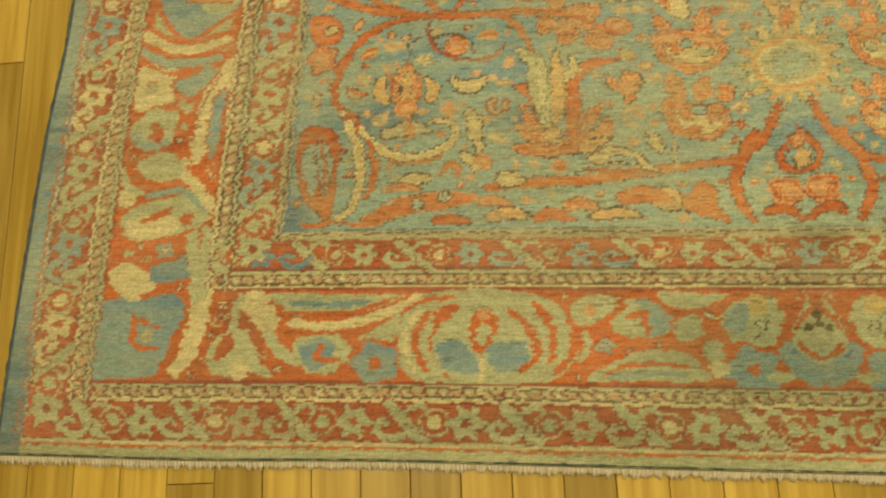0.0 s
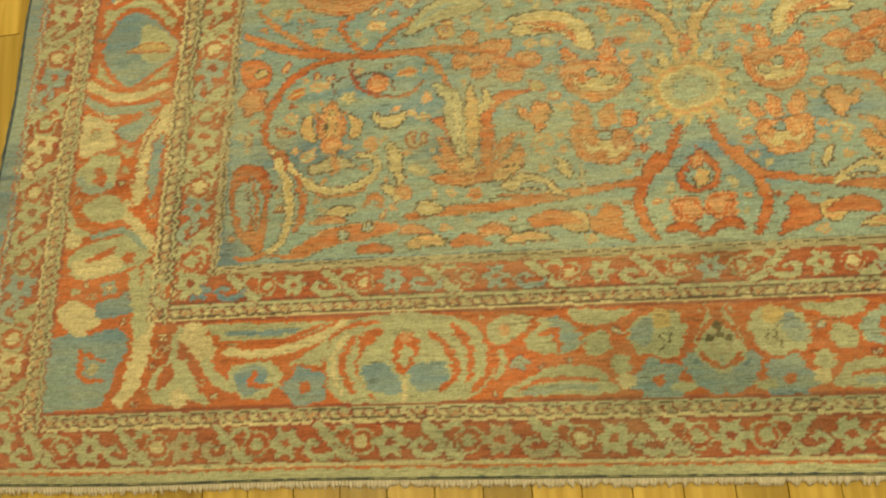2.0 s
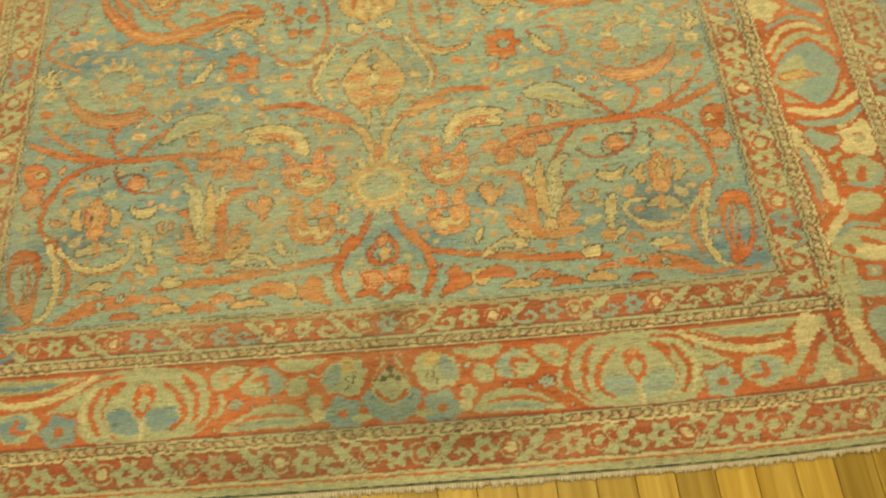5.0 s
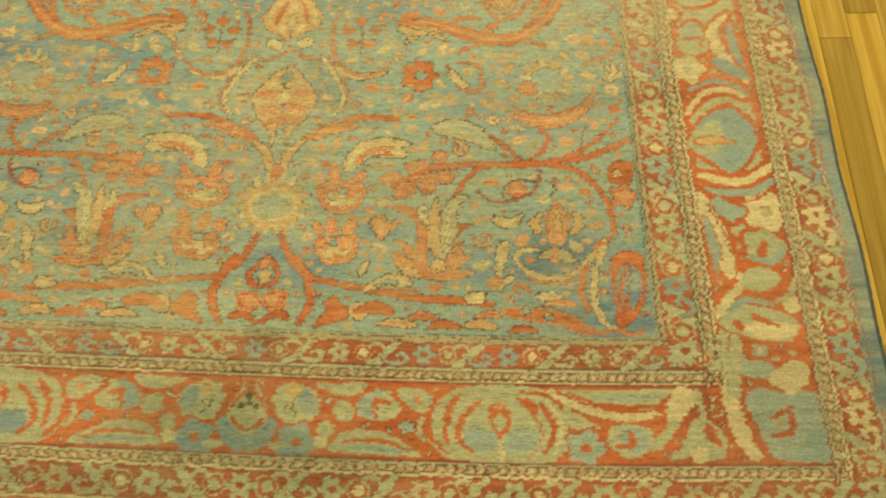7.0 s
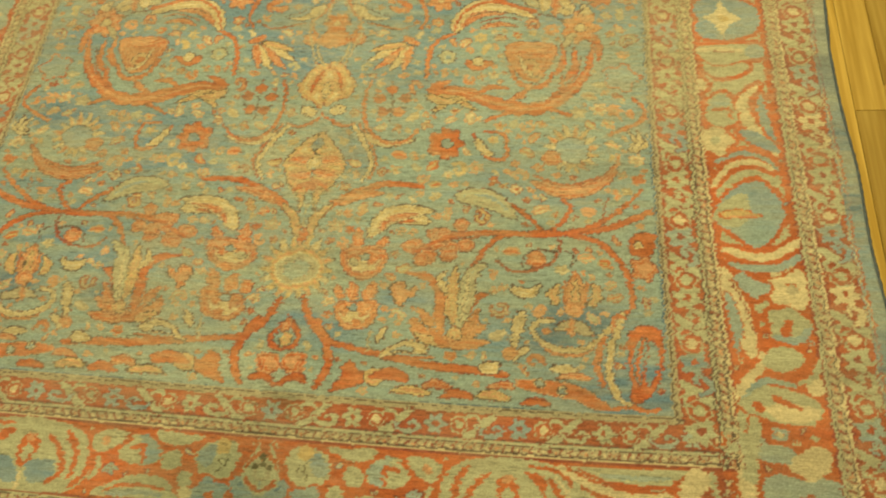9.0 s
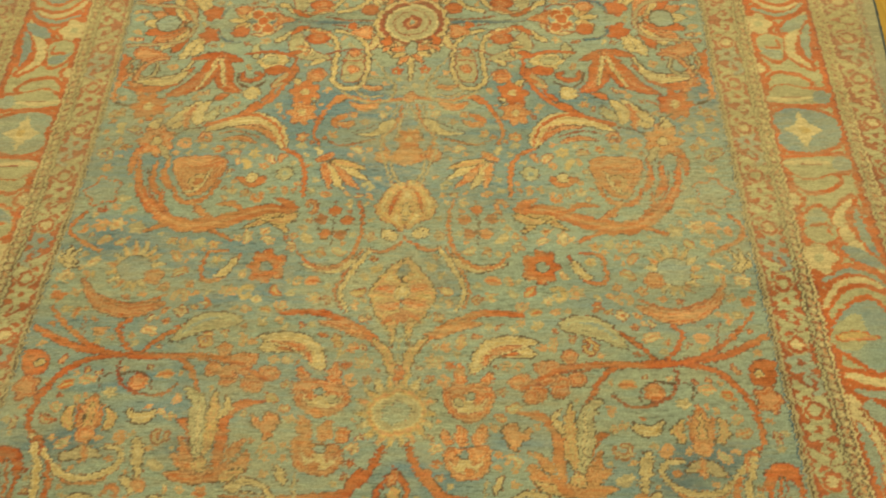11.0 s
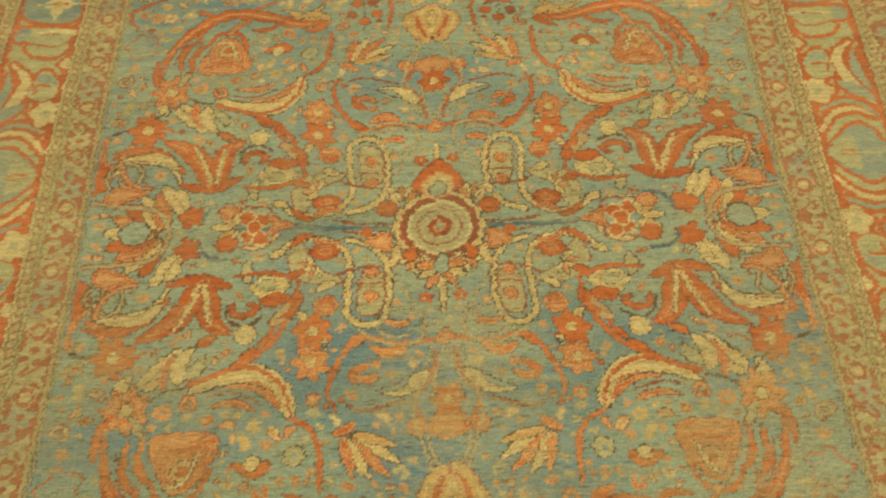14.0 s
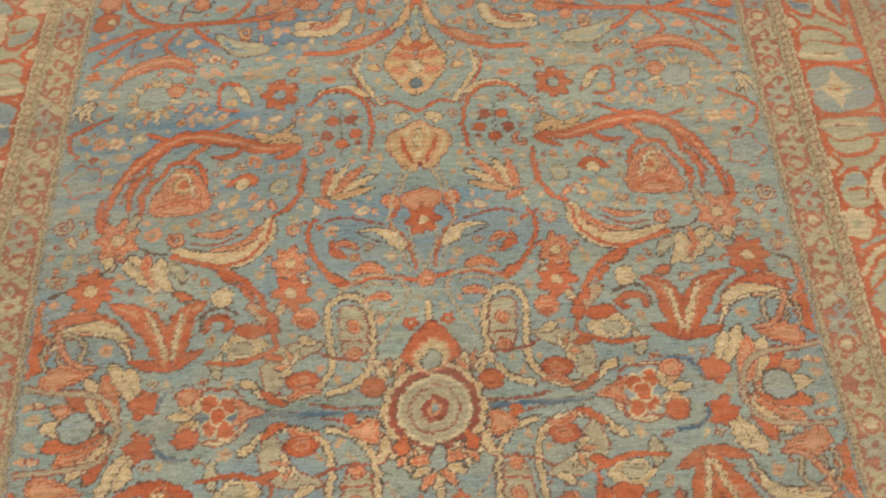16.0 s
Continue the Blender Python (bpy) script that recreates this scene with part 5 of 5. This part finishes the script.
def sprigs(zone, ground, tries, sizes, tints, stems, seed, ends, room=0.95):
    """Small leaves, blossoms and tendrils where the ground is still open."""
    global both_ends
    both_ends = ends
    rr = random.Random(seed)
    for n in range(tries):
        if n % 400 == 0:
            open_rows, open_cols = np.nonzero((zone & (plan == ground))[:plan.shape[0] // 2 if ends else None])
        k = rr.randrange(len(open_rows))
        p, q = open_cols[k] * FINE, open_rows[k] * FINE
        r = sizes[0] + (sizes[1] - sizes[0]) * (1 - n / tries)
        got = window(p - r, q - r, p + r, q + r)
        rows, cols, _, _ = got
        if p < r or not (zone[rows, cols].all() and (plan[rows, cols] == ground).mean() > room):
            continue
        a, kind, tint = rr.uniform(0, 2 * math.pi), rr.random(), rr.choice(tints)
        c, s = 0.85 * r * math.cos(a), 0.85 * r * math.sin(a)
        if kind < 0.34:
            leaf([(p - c, q - s), (p - 0.25 * s, q + 0.25 * c), (p + c, q + s)], r * 0.95, tint, rr.choice(stems), rr.choice(tints))
        elif kind < 0.58 or r < 0.013:
            rosette(p, q, r * 0.72, rr.choice((4, 5, 6)), tint, rr.choice(tints), rr.choice(stems), 0.85, 0.36, a)
        elif kind < 0.85:
            curl(p, q, r * 0.85, math.degrees(a), rr.choice((-1, 1)) * rr.uniform(200, 380), r * 0.30, tint, rr.choice(stems))
        else:
            fan(p - 0.5 * c, q - 0.5 * s, math.degrees(a), r * 1.2, 3, [tint, rr.choice(tints)], 80, rr.choice(stems))


sprigs(in_field, TEAL, 3000, (0.006, 0.024), (SALMON, CREAM, RED, GOLD, SAGE, TAN, SALMON), (TAN, MADDER, SALMON), 8, True)
sprigs(in_border, RED, 2500, (0.007, 0.022), (SAGE, CREAM, SKY, SAGE, SAGE, TAN), (RED, MADDER), 9, True, 0.97)
both_ends = True

# ---- the rug itself: a sheet of knots that lies a little crooked and uneven ----
def waver(u, q, across, along, seed):
    """Smooth noise in 0..1 with that many cells a metre across and along."""
    table = np.random.RandomState(seed).rand(int(LENGTH * along) + 4, int(2 * HALF * across) + 4)
    a, b = (u + HALF) * across, q * along
    i, j = np.clip(a.astype(int), 0, table.shape[1] - 2), np.clip(b.astype(int), 0, table.shape[0] - 2)
    s, t = a - i, b - j
    s, t = s * s * (3 - 2 * s), t * t * (3 - 2 * t)
    return (table[j, i] * (1 - s) + table[j, i + 1] * s) * (1 - t) + (table[j + 1, i] * (1 - s) + table[j + 1, i + 1] * s) * t


KNOT = 0.003
n_u, n_q = int(2 * HALF / KNOT) + 1, int(LENGTH / KNOT) + 1
us, qs = np.linspace(-HALF, HALF, n_u), np.linspace(0, LENGTH, n_q)
U, Q = np.meshgrid(us, qs)


def spline_weights(a, n):
    """Weights of the n + 3 cubic spline coefficients at the places a in 0..1."""
    a = np.clip(a, 0, 1 - 1e-9) * n
    i = a.astype(int)
    s = a - i
    out = np.zeros((len(a), n + 3))
    for k, w in enumerate(((1 - s) ** 3 / 6, (3 * s ** 3 - 6 * s * s + 4) / 6, (-3 * s ** 3 + 3 * s * s + 3 * s + 1) / 6, s ** 3 / 6)):
        out[np.arange(len(a)), i + k] = w
    return out


# the weave is drawn in, stretched and skewed a few centimetres from its true plan
DRAWN_X = np.array((
    (0.0096, 0.0257, 0.03, 0.0555, 0.0976, 0.1451, 0.1854, 0.221),
    (-0.0125, -0.0056, 0.0063, 0.0649, 0.0537, 0.0919, 0.1252, 0.1587),
    (-0.019, -0.0309, 0.0093, 0.0687, 0.0122, 0.0287, 0.0626, 0.1006),
    (0.0171, 0.0159, 0.0073, -0.0042, -0.0314, -0.0248, 0.0116, 0.0502),
    (0.0527, 0.0269, -0.0234, -0.0475, -0.0515, -0.0429, -0.0174, 0.007),
    (0.0676, 0.026, -0.0116, -0.0698, -0.0603, -0.0516, -0.0421, -0.0323),
    (0.0862, 0.0533, 0.0118, -0.0593, -0.0825, -0.0791, -0.0732, -0.0693)))
DRAWN_Y = np.array((
    (0.0942, 0.0225, -0.0436, -0.0986, -0.1432, -0.1792, -0.2081, -0.2335),
    (0.0641, 0.0093, -0.0358, -0.074, -0.1156, -0.145, -0.1679, -0.19),
    (0.033, 0.0105, -0.0201, -0.0479, -0.088, -0.108, -0.1274, -0.1493),
    (0.0124, 0.0022, -0.0386, -0.0335, -0.051, -0.0664, -0.0908, -0.1146),
    (0.0107, -0.0099, -0.0307, -0.0261, -0.047, -0.0537, -0.0685, -0.0863),
    (0.0277, 0.0163, 0.0049, -0.0114, -0.0387, -0.0502, -0.0567, -0.065),
    (0.0501, 0.0416, 0.0276, 0.0032, -0.0224, -0.0393, -0.046, -0.0481)))
across, along = spline_weights((us + 1.4) / 2.8, 4), spline_weights(qs / 3.7, 5)
near_edge = np.clip((np.abs(U) - 1.2) / 0.12, 0, 1)
RX = U + (across @ DRAWN_X @ along.T).T + near_edge * np.where(U > 0, 0.035, -0.012) * np.interp(Q, (1.35, 1.9), (0, 1)) + near_edge * 0.008 * (waver(U, Q, 0.8, 5.0, 1) - 0.5)
RY = Q + (across @ DRAWN_Y @ along.T).T + 0.008 * (waver(U, Q, 3.0, 0.5, 2) - 0.5) * np.exp(-Q / 0.10)
RZ = (0.004 * (waver(U, Q, 2.2, 2.6, 3) - 0.5) + 0.004 * (waver(U, Q, 5.0, 1.6, 4) - 0.5) * np.exp(-Q / 0.2)
      + 0.0012 * (np.random.RandomState(7).rand(n_q, n_u) - 0.5))
lip = np.minimum.reduce((HALF - np.abs(U), Q, LENGTH - Q))
RZ = RZ * np.clip(lip / 0.05, 0, 1) - 0.007 * np.clip(1 - lip / 0.008, 0, 1) ** 2

# dye of every knot
rs = np.random.RandomState(11)
shake = rs.randint(-1, 2, (n_q, 1)) * (rs.rand(n_q, 1) < 0.5)
ragged_u = 0.009 * (waver(U, Q, 45, 190, 31) - 0.5) + 0.006 * (waver(U, Q, 120, 330, 32) - 0.5)
ragged_q = 0.0035 * (waver(U, Q, 120, 110, 33) - 0.5)
lean = np.where(U < 0, 1.0, -1.0) * 0.010 * (waver(U, Q, 3, 3, 34) - 0.5) + 0.010 * (waver(U, Q, 3, 3, 35) - 0.5)
inward = np.clip((HALF - SIDE[7] - np.abs(U)) / 0.05, 0, 1) * np.clip((np.minimum(Q, LENGTH - Q) - END[7]) / 0.05, 0, 1)
col = np.clip(((np.abs(U) + ragged_u + lean * inward) / FINE).round().astype(int) + shake, 0, plan.shape[1] - 1)
row = np.clip(((Q + ragged_q + 0.8 * lean * inward) / FINE).round().astype(int), 0, plan.shape[0] - 1)
yarn = plan[row, col]
dye = DYES[yarn]
streak = waver(U, Q, 9, 150, 21) * 0.6 + waver(U, Q, 2.0, 16, 22) * 0.4
is_blue = np.isin(yarn, (TEAL, SKY, NAVY))[..., None]
bands = waver(U, Q, 1.4, 7, 23)[..., None]
patches = waver(U, Q, 5, 9, 24)[..., None]
deep = np.array((0.108, 0.198, 0.295))
dye = np.where(is_blue, dye + (deep - dye) * np.clip(1.7 * patches * bands + 1.0 * streak[..., None] - 0.74, 0, 0.95), dye)
for su, sq, ru, rq in ((0.66, 0.60, 0.10, 0.05), (0.60, 0.55, 0.05, 0.03), (-0.42, 0.60, 0.09, 0.05), (-0.70, 0.62, 0.10, 0.06), (-0.40, 1.84, 0.20, 0.03), (-0.86, 0.42, 0.05, 0.05)):
    stain = np.clip(1.3 - np.hypot((U - su) / ru, (Q - sq) / rq) + 0.8 * (streak - 0.5), 0, 0.8)[..., None]
    dye = np.where(is_blue, dye + (np.array((0.075, 0.140, 0.215)) - dye) * stain, dye)
pale_patch = np.clip(1.5 * waver(U, Q, 4, 6, 41) * waver(U, Q, 14, 60, 42) - 0.28, 0, 0.6)[..., None]
dye = np.where(is_blue, dye + (np.array((0.33, 0.37, 0.285)) - dye) * pale_patch, dye)
in_band = np.abs(U) > HALF - SIDE[1]
abrash = np.clip(1.5 * waver(U, Q, 1.5, 11, 61) * (0.5 + waver(U, Q, 6, 70, 62)) - 0.55 + 0.45 * np.exp(-(Q / 0.22) ** 2), 0, 0.85)
dye = np.where(in_band[..., None], dye + (np.array((0.095, 0.165, 0.230)) - dye) * abrash[..., None], dye)
ring_edge = np.minimum(HALF - np.abs(U), 10)
in_guard = (((ring_edge > SIDE[1]) & (ring_edge < SIDE[2])) | ((ring_edge > SIDE[5]) & (ring_edge < SIDE[6])) | ((Q > END[1]) & (Q < END[2])) | ((Q > END[5]) & (Q < END[6]) & (ring_edge > SIDE[5])))[..., None]
dye = np.where(in_guard & (yarn == RED)[..., None], np.array((0.335, 0.088, 0.042)), dye)
is_red = np.isin(yarn, (RED, SALMON, MADDER))[..., None]
dye = np.where(is_red, dye * (1 + 0.35 * (waver(U, Q, 6, 10, 25)[..., None] - 0.5)) + 0.05 * waver(U, Q, 8, 40, 26)[..., None] * np.array((0.9, 0.7, 0.25)), dye)
bleach = (np.interp(Q, (0.36, 0.42, 1.45, 1.75), (0, 1, 1, 0.1)) * (np.abs(U) < HALF - SIDE[6]) * np.clip(0.20 + 0.75 * (waver(U, Q, 7, 9, 63) - 0.4) + 0.5 * (waver(U, Q, 30, 150, 64) - 0.5), 0, 0.75))[..., None]
dye = np.where(is_red, dye + (np.array((0.455, 0.285, 0.140)) - dye) * bleach, dye)
is_pale = np.isin(yarn, (CREAM, GOLD))[..., None]
dye = np.where(is_pale, dye + (np.array((0.400, 0.345, 0.215)) - dye) * bleach, dye)
worn = np.clip(1.6 * waver(U, Q, 40, 160, 27) * waver(U, Q, 3, 4, 28) + 0.5 * waver(U, Q, 120, 330, 29) - 0.62, 0, 0.5)[..., None]
dye = dye + (np.array((0.34, 0.31, 0.215)) - dye) * worn * np.interp(Q, (0, 0.5, 0.8, 1.4, 1.8), (0.25, 0.5, 0.85, 0.85, 0.3))[..., None]
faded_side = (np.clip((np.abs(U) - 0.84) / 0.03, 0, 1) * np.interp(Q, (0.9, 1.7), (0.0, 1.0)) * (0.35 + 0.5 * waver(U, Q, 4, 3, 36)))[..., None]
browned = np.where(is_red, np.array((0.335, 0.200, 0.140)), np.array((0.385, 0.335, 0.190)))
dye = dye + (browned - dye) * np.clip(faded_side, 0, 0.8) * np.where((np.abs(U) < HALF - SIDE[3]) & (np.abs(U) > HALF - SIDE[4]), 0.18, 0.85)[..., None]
dye = dye * (0.62 + 0.48 * streak[..., None] + 0.28 * rs.rand(n_q, n_u, 1))
fleck = (rs.rand(n_q, n_u) < 0.009) & (np.abs(U) < 0.86)
for k in range(5):
    dye[:, k:][fleck[:, :n_u - k]] *= 0.66
grime = np.zeros(U.shape)
for su, sq, ru, rq in ((-0.05, 0.16, 0.34, 0.16), (-0.42, 0.07, 0.16, 0.05), (-0.28, 0.06, 0.30, 0.07), (0.12, 0.10, 0.22, 0.10), (0.02, 0.38, 0.05, 0.03)):
    grime = np.maximum(grime, np.clip(1.15 - np.hypot((U - su) / ru, (Q - sq) / rq) + 0.9 * (waver(U, Q, 7, 9, 51) - 0.5), 0, 1))
dye = dye * (1 - grime[..., None] * np.array((0.36, 0.30, 0.30)))
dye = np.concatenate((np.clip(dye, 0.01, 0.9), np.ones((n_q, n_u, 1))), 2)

rug = tagged(new("rug"), "worn antique wool rug, teal with coral and cream flowers", "rug")


def sheet(name, chosen, label):
    """One zone of the knotted sheet as a mesh of its own; chosen marks its cells."""
    j, i = np.nonzero(chosen)
    base = j * n_u + i
    quads = np.stack((base, base + 1, base + n_u + 1, base + n_u), 1).ravel()
    used, loops = np.unique(quads, return_inverse=True)
    mesh = bpy.data.meshes.new(name)
    mesh.vertices.add(len(used))
    mesh.vertices.foreach_set("co", np.stack((RX, RY, RZ), 2).reshape(-1, 3)[used].astype(np.float32).ravel())
    mesh.loops.add(len(loops))
    mesh.loops.foreach_set("vertex_index", loops.astype(np.int32).ravel())
    mesh.polygons.add(len(base))
    mesh.polygons.foreach_set("loop_start", np.arange(0, len(loops), 4, dtype=np.int32))
    mesh.update(calc_edges=True)
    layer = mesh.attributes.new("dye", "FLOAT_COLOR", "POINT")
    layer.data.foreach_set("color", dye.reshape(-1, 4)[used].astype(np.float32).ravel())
    mesh.shade_smooth()
    mesh.materials.append(PILE)
    ob = new(name, mesh)
    ob.parent = rug
    return tagged(ob, label)


cu, cq = np.abs(U[:-1, :-1] + KNOT / 2), Q[:-1, :-1] + KNOT / 2
cq = np.minimum(cq, LENGTH - cq)
zone = np.zeros(cu.shape, int)
for ring in (1, 3, 4, 6):
    zone += (cu < HALF - SIDE[ring]) & (cq > END[ring])
for k, (name, label) in enumerate((("edge_band", "plain faded teal edge band"), ("outer_border", "narrow red and sage flower border"),
                                   ("main_border", "wide coral border with pale palmettes"), ("inner_border", "narrow red border with star flowers"),
                                   ("field", "teal field with scrolling coral vines and palmettes"))):
    sheet(name, zone == k, label)


def cord(name, points, radius, mat, label, seed):
    """A lumpy bound edge along a line."""
    bm = bmesh.new()
    rr = random.Random(seed)
    rings = []
    for a in points:
        r = radius * rr.uniform(0.75, 1.2)
        rings.append([bm.verts.new((a[0] + r * math.cos(t), a[1] + (0 if name == "selvedge" else r * math.cos(t)), a[2] + 0.8 * r * math.sin(t)))
                      for t in np.arange(6) * math.tau / 6])
        if name != "selvedge":
            for v, t in zip(rings[-1], np.arange(6) * math.tau / 6):
                v.co.x = a[0]
    for a, b in zip(rings[:-1], rings[1:]):
        for k in range(6):
            bm.faces.new((a[k], a[(k + 1) % 6], b[(k + 1) % 6], b[k]))
    return part(name, bm, mat, rug, label, True)


step = 3
for i, seed in ((0, 1), (n_u - 1, 2)):
    cord("selvedge", [(RX[j, i], RY[j, i], -0.0055) for j in range(0, n_q, step)], 0.0055, NAVY_WOOL, "dark blue overcast side edge", seed)
for j, seed in ((2, 3), (n_q - 3, 4)):
    cord("end_binding", [(RX[j, i], RY[j, i], -0.0025) for i in range(0, n_u, step)], 0.0026, NAVY_WOOL, "dark blue binding thread", seed)


def fringe(j, sign):
    """The frayed strip of pale cotton warps past the last knots."""
    bm = bmesh.new()
    rr = random.Random(j)
    for i in range(0, n_u - 3, 2):
        x, y = RX[j, i], RY[j, i]
        reach = rr.uniform(0.008, 0.015)
        lean = rr.uniform(-0.003, 0.003)
        z = FLOOR_Z + 0.001
        rows = [(-0.0005, z + 0.006, 0.0042), (0.6 * reach, z + 0.004, 0.0036), (reach, z, 0.0016)]
        last = None
        for d, h, w in rows:
            now = [bm.verts.new((x - w + lean * d / reach, y + sign * d, h)), bm.verts.new((x + lean * d / reach, y + sign * d, h + 0.0025)),
                   bm.verts.new((x + w + lean * d / reach, y + sign * d, h))]
            if last:
                for k in range(2):
                    bm.faces.new((last[k], last[k + 1], now[k + 1], now[k]))
            last = now
    return part("fringe", bm, PALE_COTTON, rug, "short frayed pale cotton fringe")


fringe(0, -1)
fringe(n_q - 1, 1)

# ---- a second, pale rug that lies beside the first ----
def pale_rug(x0, x1, y0, y1):
    thing = new("rug")
    step, rr = 0.03, random.Random(2)
    bm = bmesh.new()
    nx, ny = int((x1 - x0) / step), int((y1 - y0) / step)
    grid = [[bm.verts.new((x0 + i * step, y0 + j * step, FLOOR_Z + 0.007 + 0.0015 * noise.noise((i * 0.2, j * 0.2, 3)))) for i in range(nx + 1)] for j in range(ny + 1)]
    for j in range(ny):
        for i in range(nx):
            bm.faces.new((grid[j][i], grid[j][i + 1], grid[j + 1][i + 1], grid[j + 1][i]))
    part("pile", bm, PALE_RUG, thing, smooth=True)
    xe, ye = x0 + nx * step, y0 + ny * step
    for at, wide, mat, lift in ((xe - 0.034, 0.030, CREAM_WOOL, 0.0095), (xe - 0.048, 0.004, NAVY_WOOL, 0.0092), (xe - 0.16, 0.05, CREAM_WOOL, 0.0092)):
        bm = bmesh.new()
        made = box(bm, at, y0 + 0.01, FLOOR_Z + 0.004, at + wide, ye - 0.01, FLOOR_Z + lift)
        bmesh.ops.bevel(bm, geom=bm.edges[:], offset=0.0015, segments=1, affect="EDGES")
        part("stripe", bm, mat, thing, "cream woven stripe" if mat is CREAM_WOOL else "dark woven line")
    bm = bmesh.new()
    box(bm, xe - 0.003, y0, FLOOR_Z, xe + 0.004, ye, FLOOR_Z + 0.008)
    bmesh.ops.bevel(bm, geom=bm.edges[:], offset=0.002, segments=2, affect="EDGES")
    part("selvedge", bm, BEIGE_WOOL, thing)
    return tagged(thing, "pale pinkish beige wool rug with cream stripes at its edge", "rug")


pale_rug(-2.650, -1.297, 1.85, 4.7)

# ---- floor boards ----
BOARD = 0.0800
rng = random.Random(5)
board_meshes = {}


def board_mesh(length):
    """One bevelled oak strip, its foot at the origin."""
    if length not in board_meshes:
        bm = bmesh.new()
        made = box(bm, -BOARD / 2 + 0.0006, 0.0006, -0.012, BOARD / 2 - 0.0006, length - 0.0006, 0)
        top = [e for e in bm.edges if all(abs(v.co.z) < 1e-6 for v in e.verts)]
        bmesh.ops.bevel(bm, geom=top, offset=0.0011, segments=1, affect="EDGES")
        mesh = bpy.data.meshes.new("plank")
        bm.to_mesh(mesh)
        bm.free()
        mesh.materials.append(OAK)
        board_meshes[length] = mesh
    return board_meshes[length]


rest = bmesh.new()
x = -1.193 - 24 * BOARD + BOARD / 2
while x < X1 - BOARD:
    y = Y0 - rng.uniform(0, 0.9)
    while y < Y1:
        length = rng.choice((0.45, 0.6, 0.75, 0.9, 1.05, 1.2))
        a, b = max(y, Y0), min(y + length, Y1)
        beside = 1.24 < abs(x) < 2.0 and b > -0.6 and a < 3.0
        before = abs(x) < 1.3 and b > -0.5 and a < 0.12
        if (beside or before) and a == y and b == y + length:
            plank = new("plank", board_mesh(length))
            plank.parent = floor
            plank.matrix_local = ROOM @ pose(x, y, FLOOR_Z - rng.uniform(0, 0.0006))
        elif b - a > 0.01:
            made = box(rest, x - BOARD / 2 + 0.0006, a + 0.0006, FLOOR_Z - 0.012, x + BOARD / 2 - 0.0006, b - 0.0006, FLOOR_Z)
            bmesh.ops.transform(rest, matrix=ROOM, verts=made)
        y += length
    x += BOARD
tagged(part("planks", rest, OAK, floor), kind="stuff")
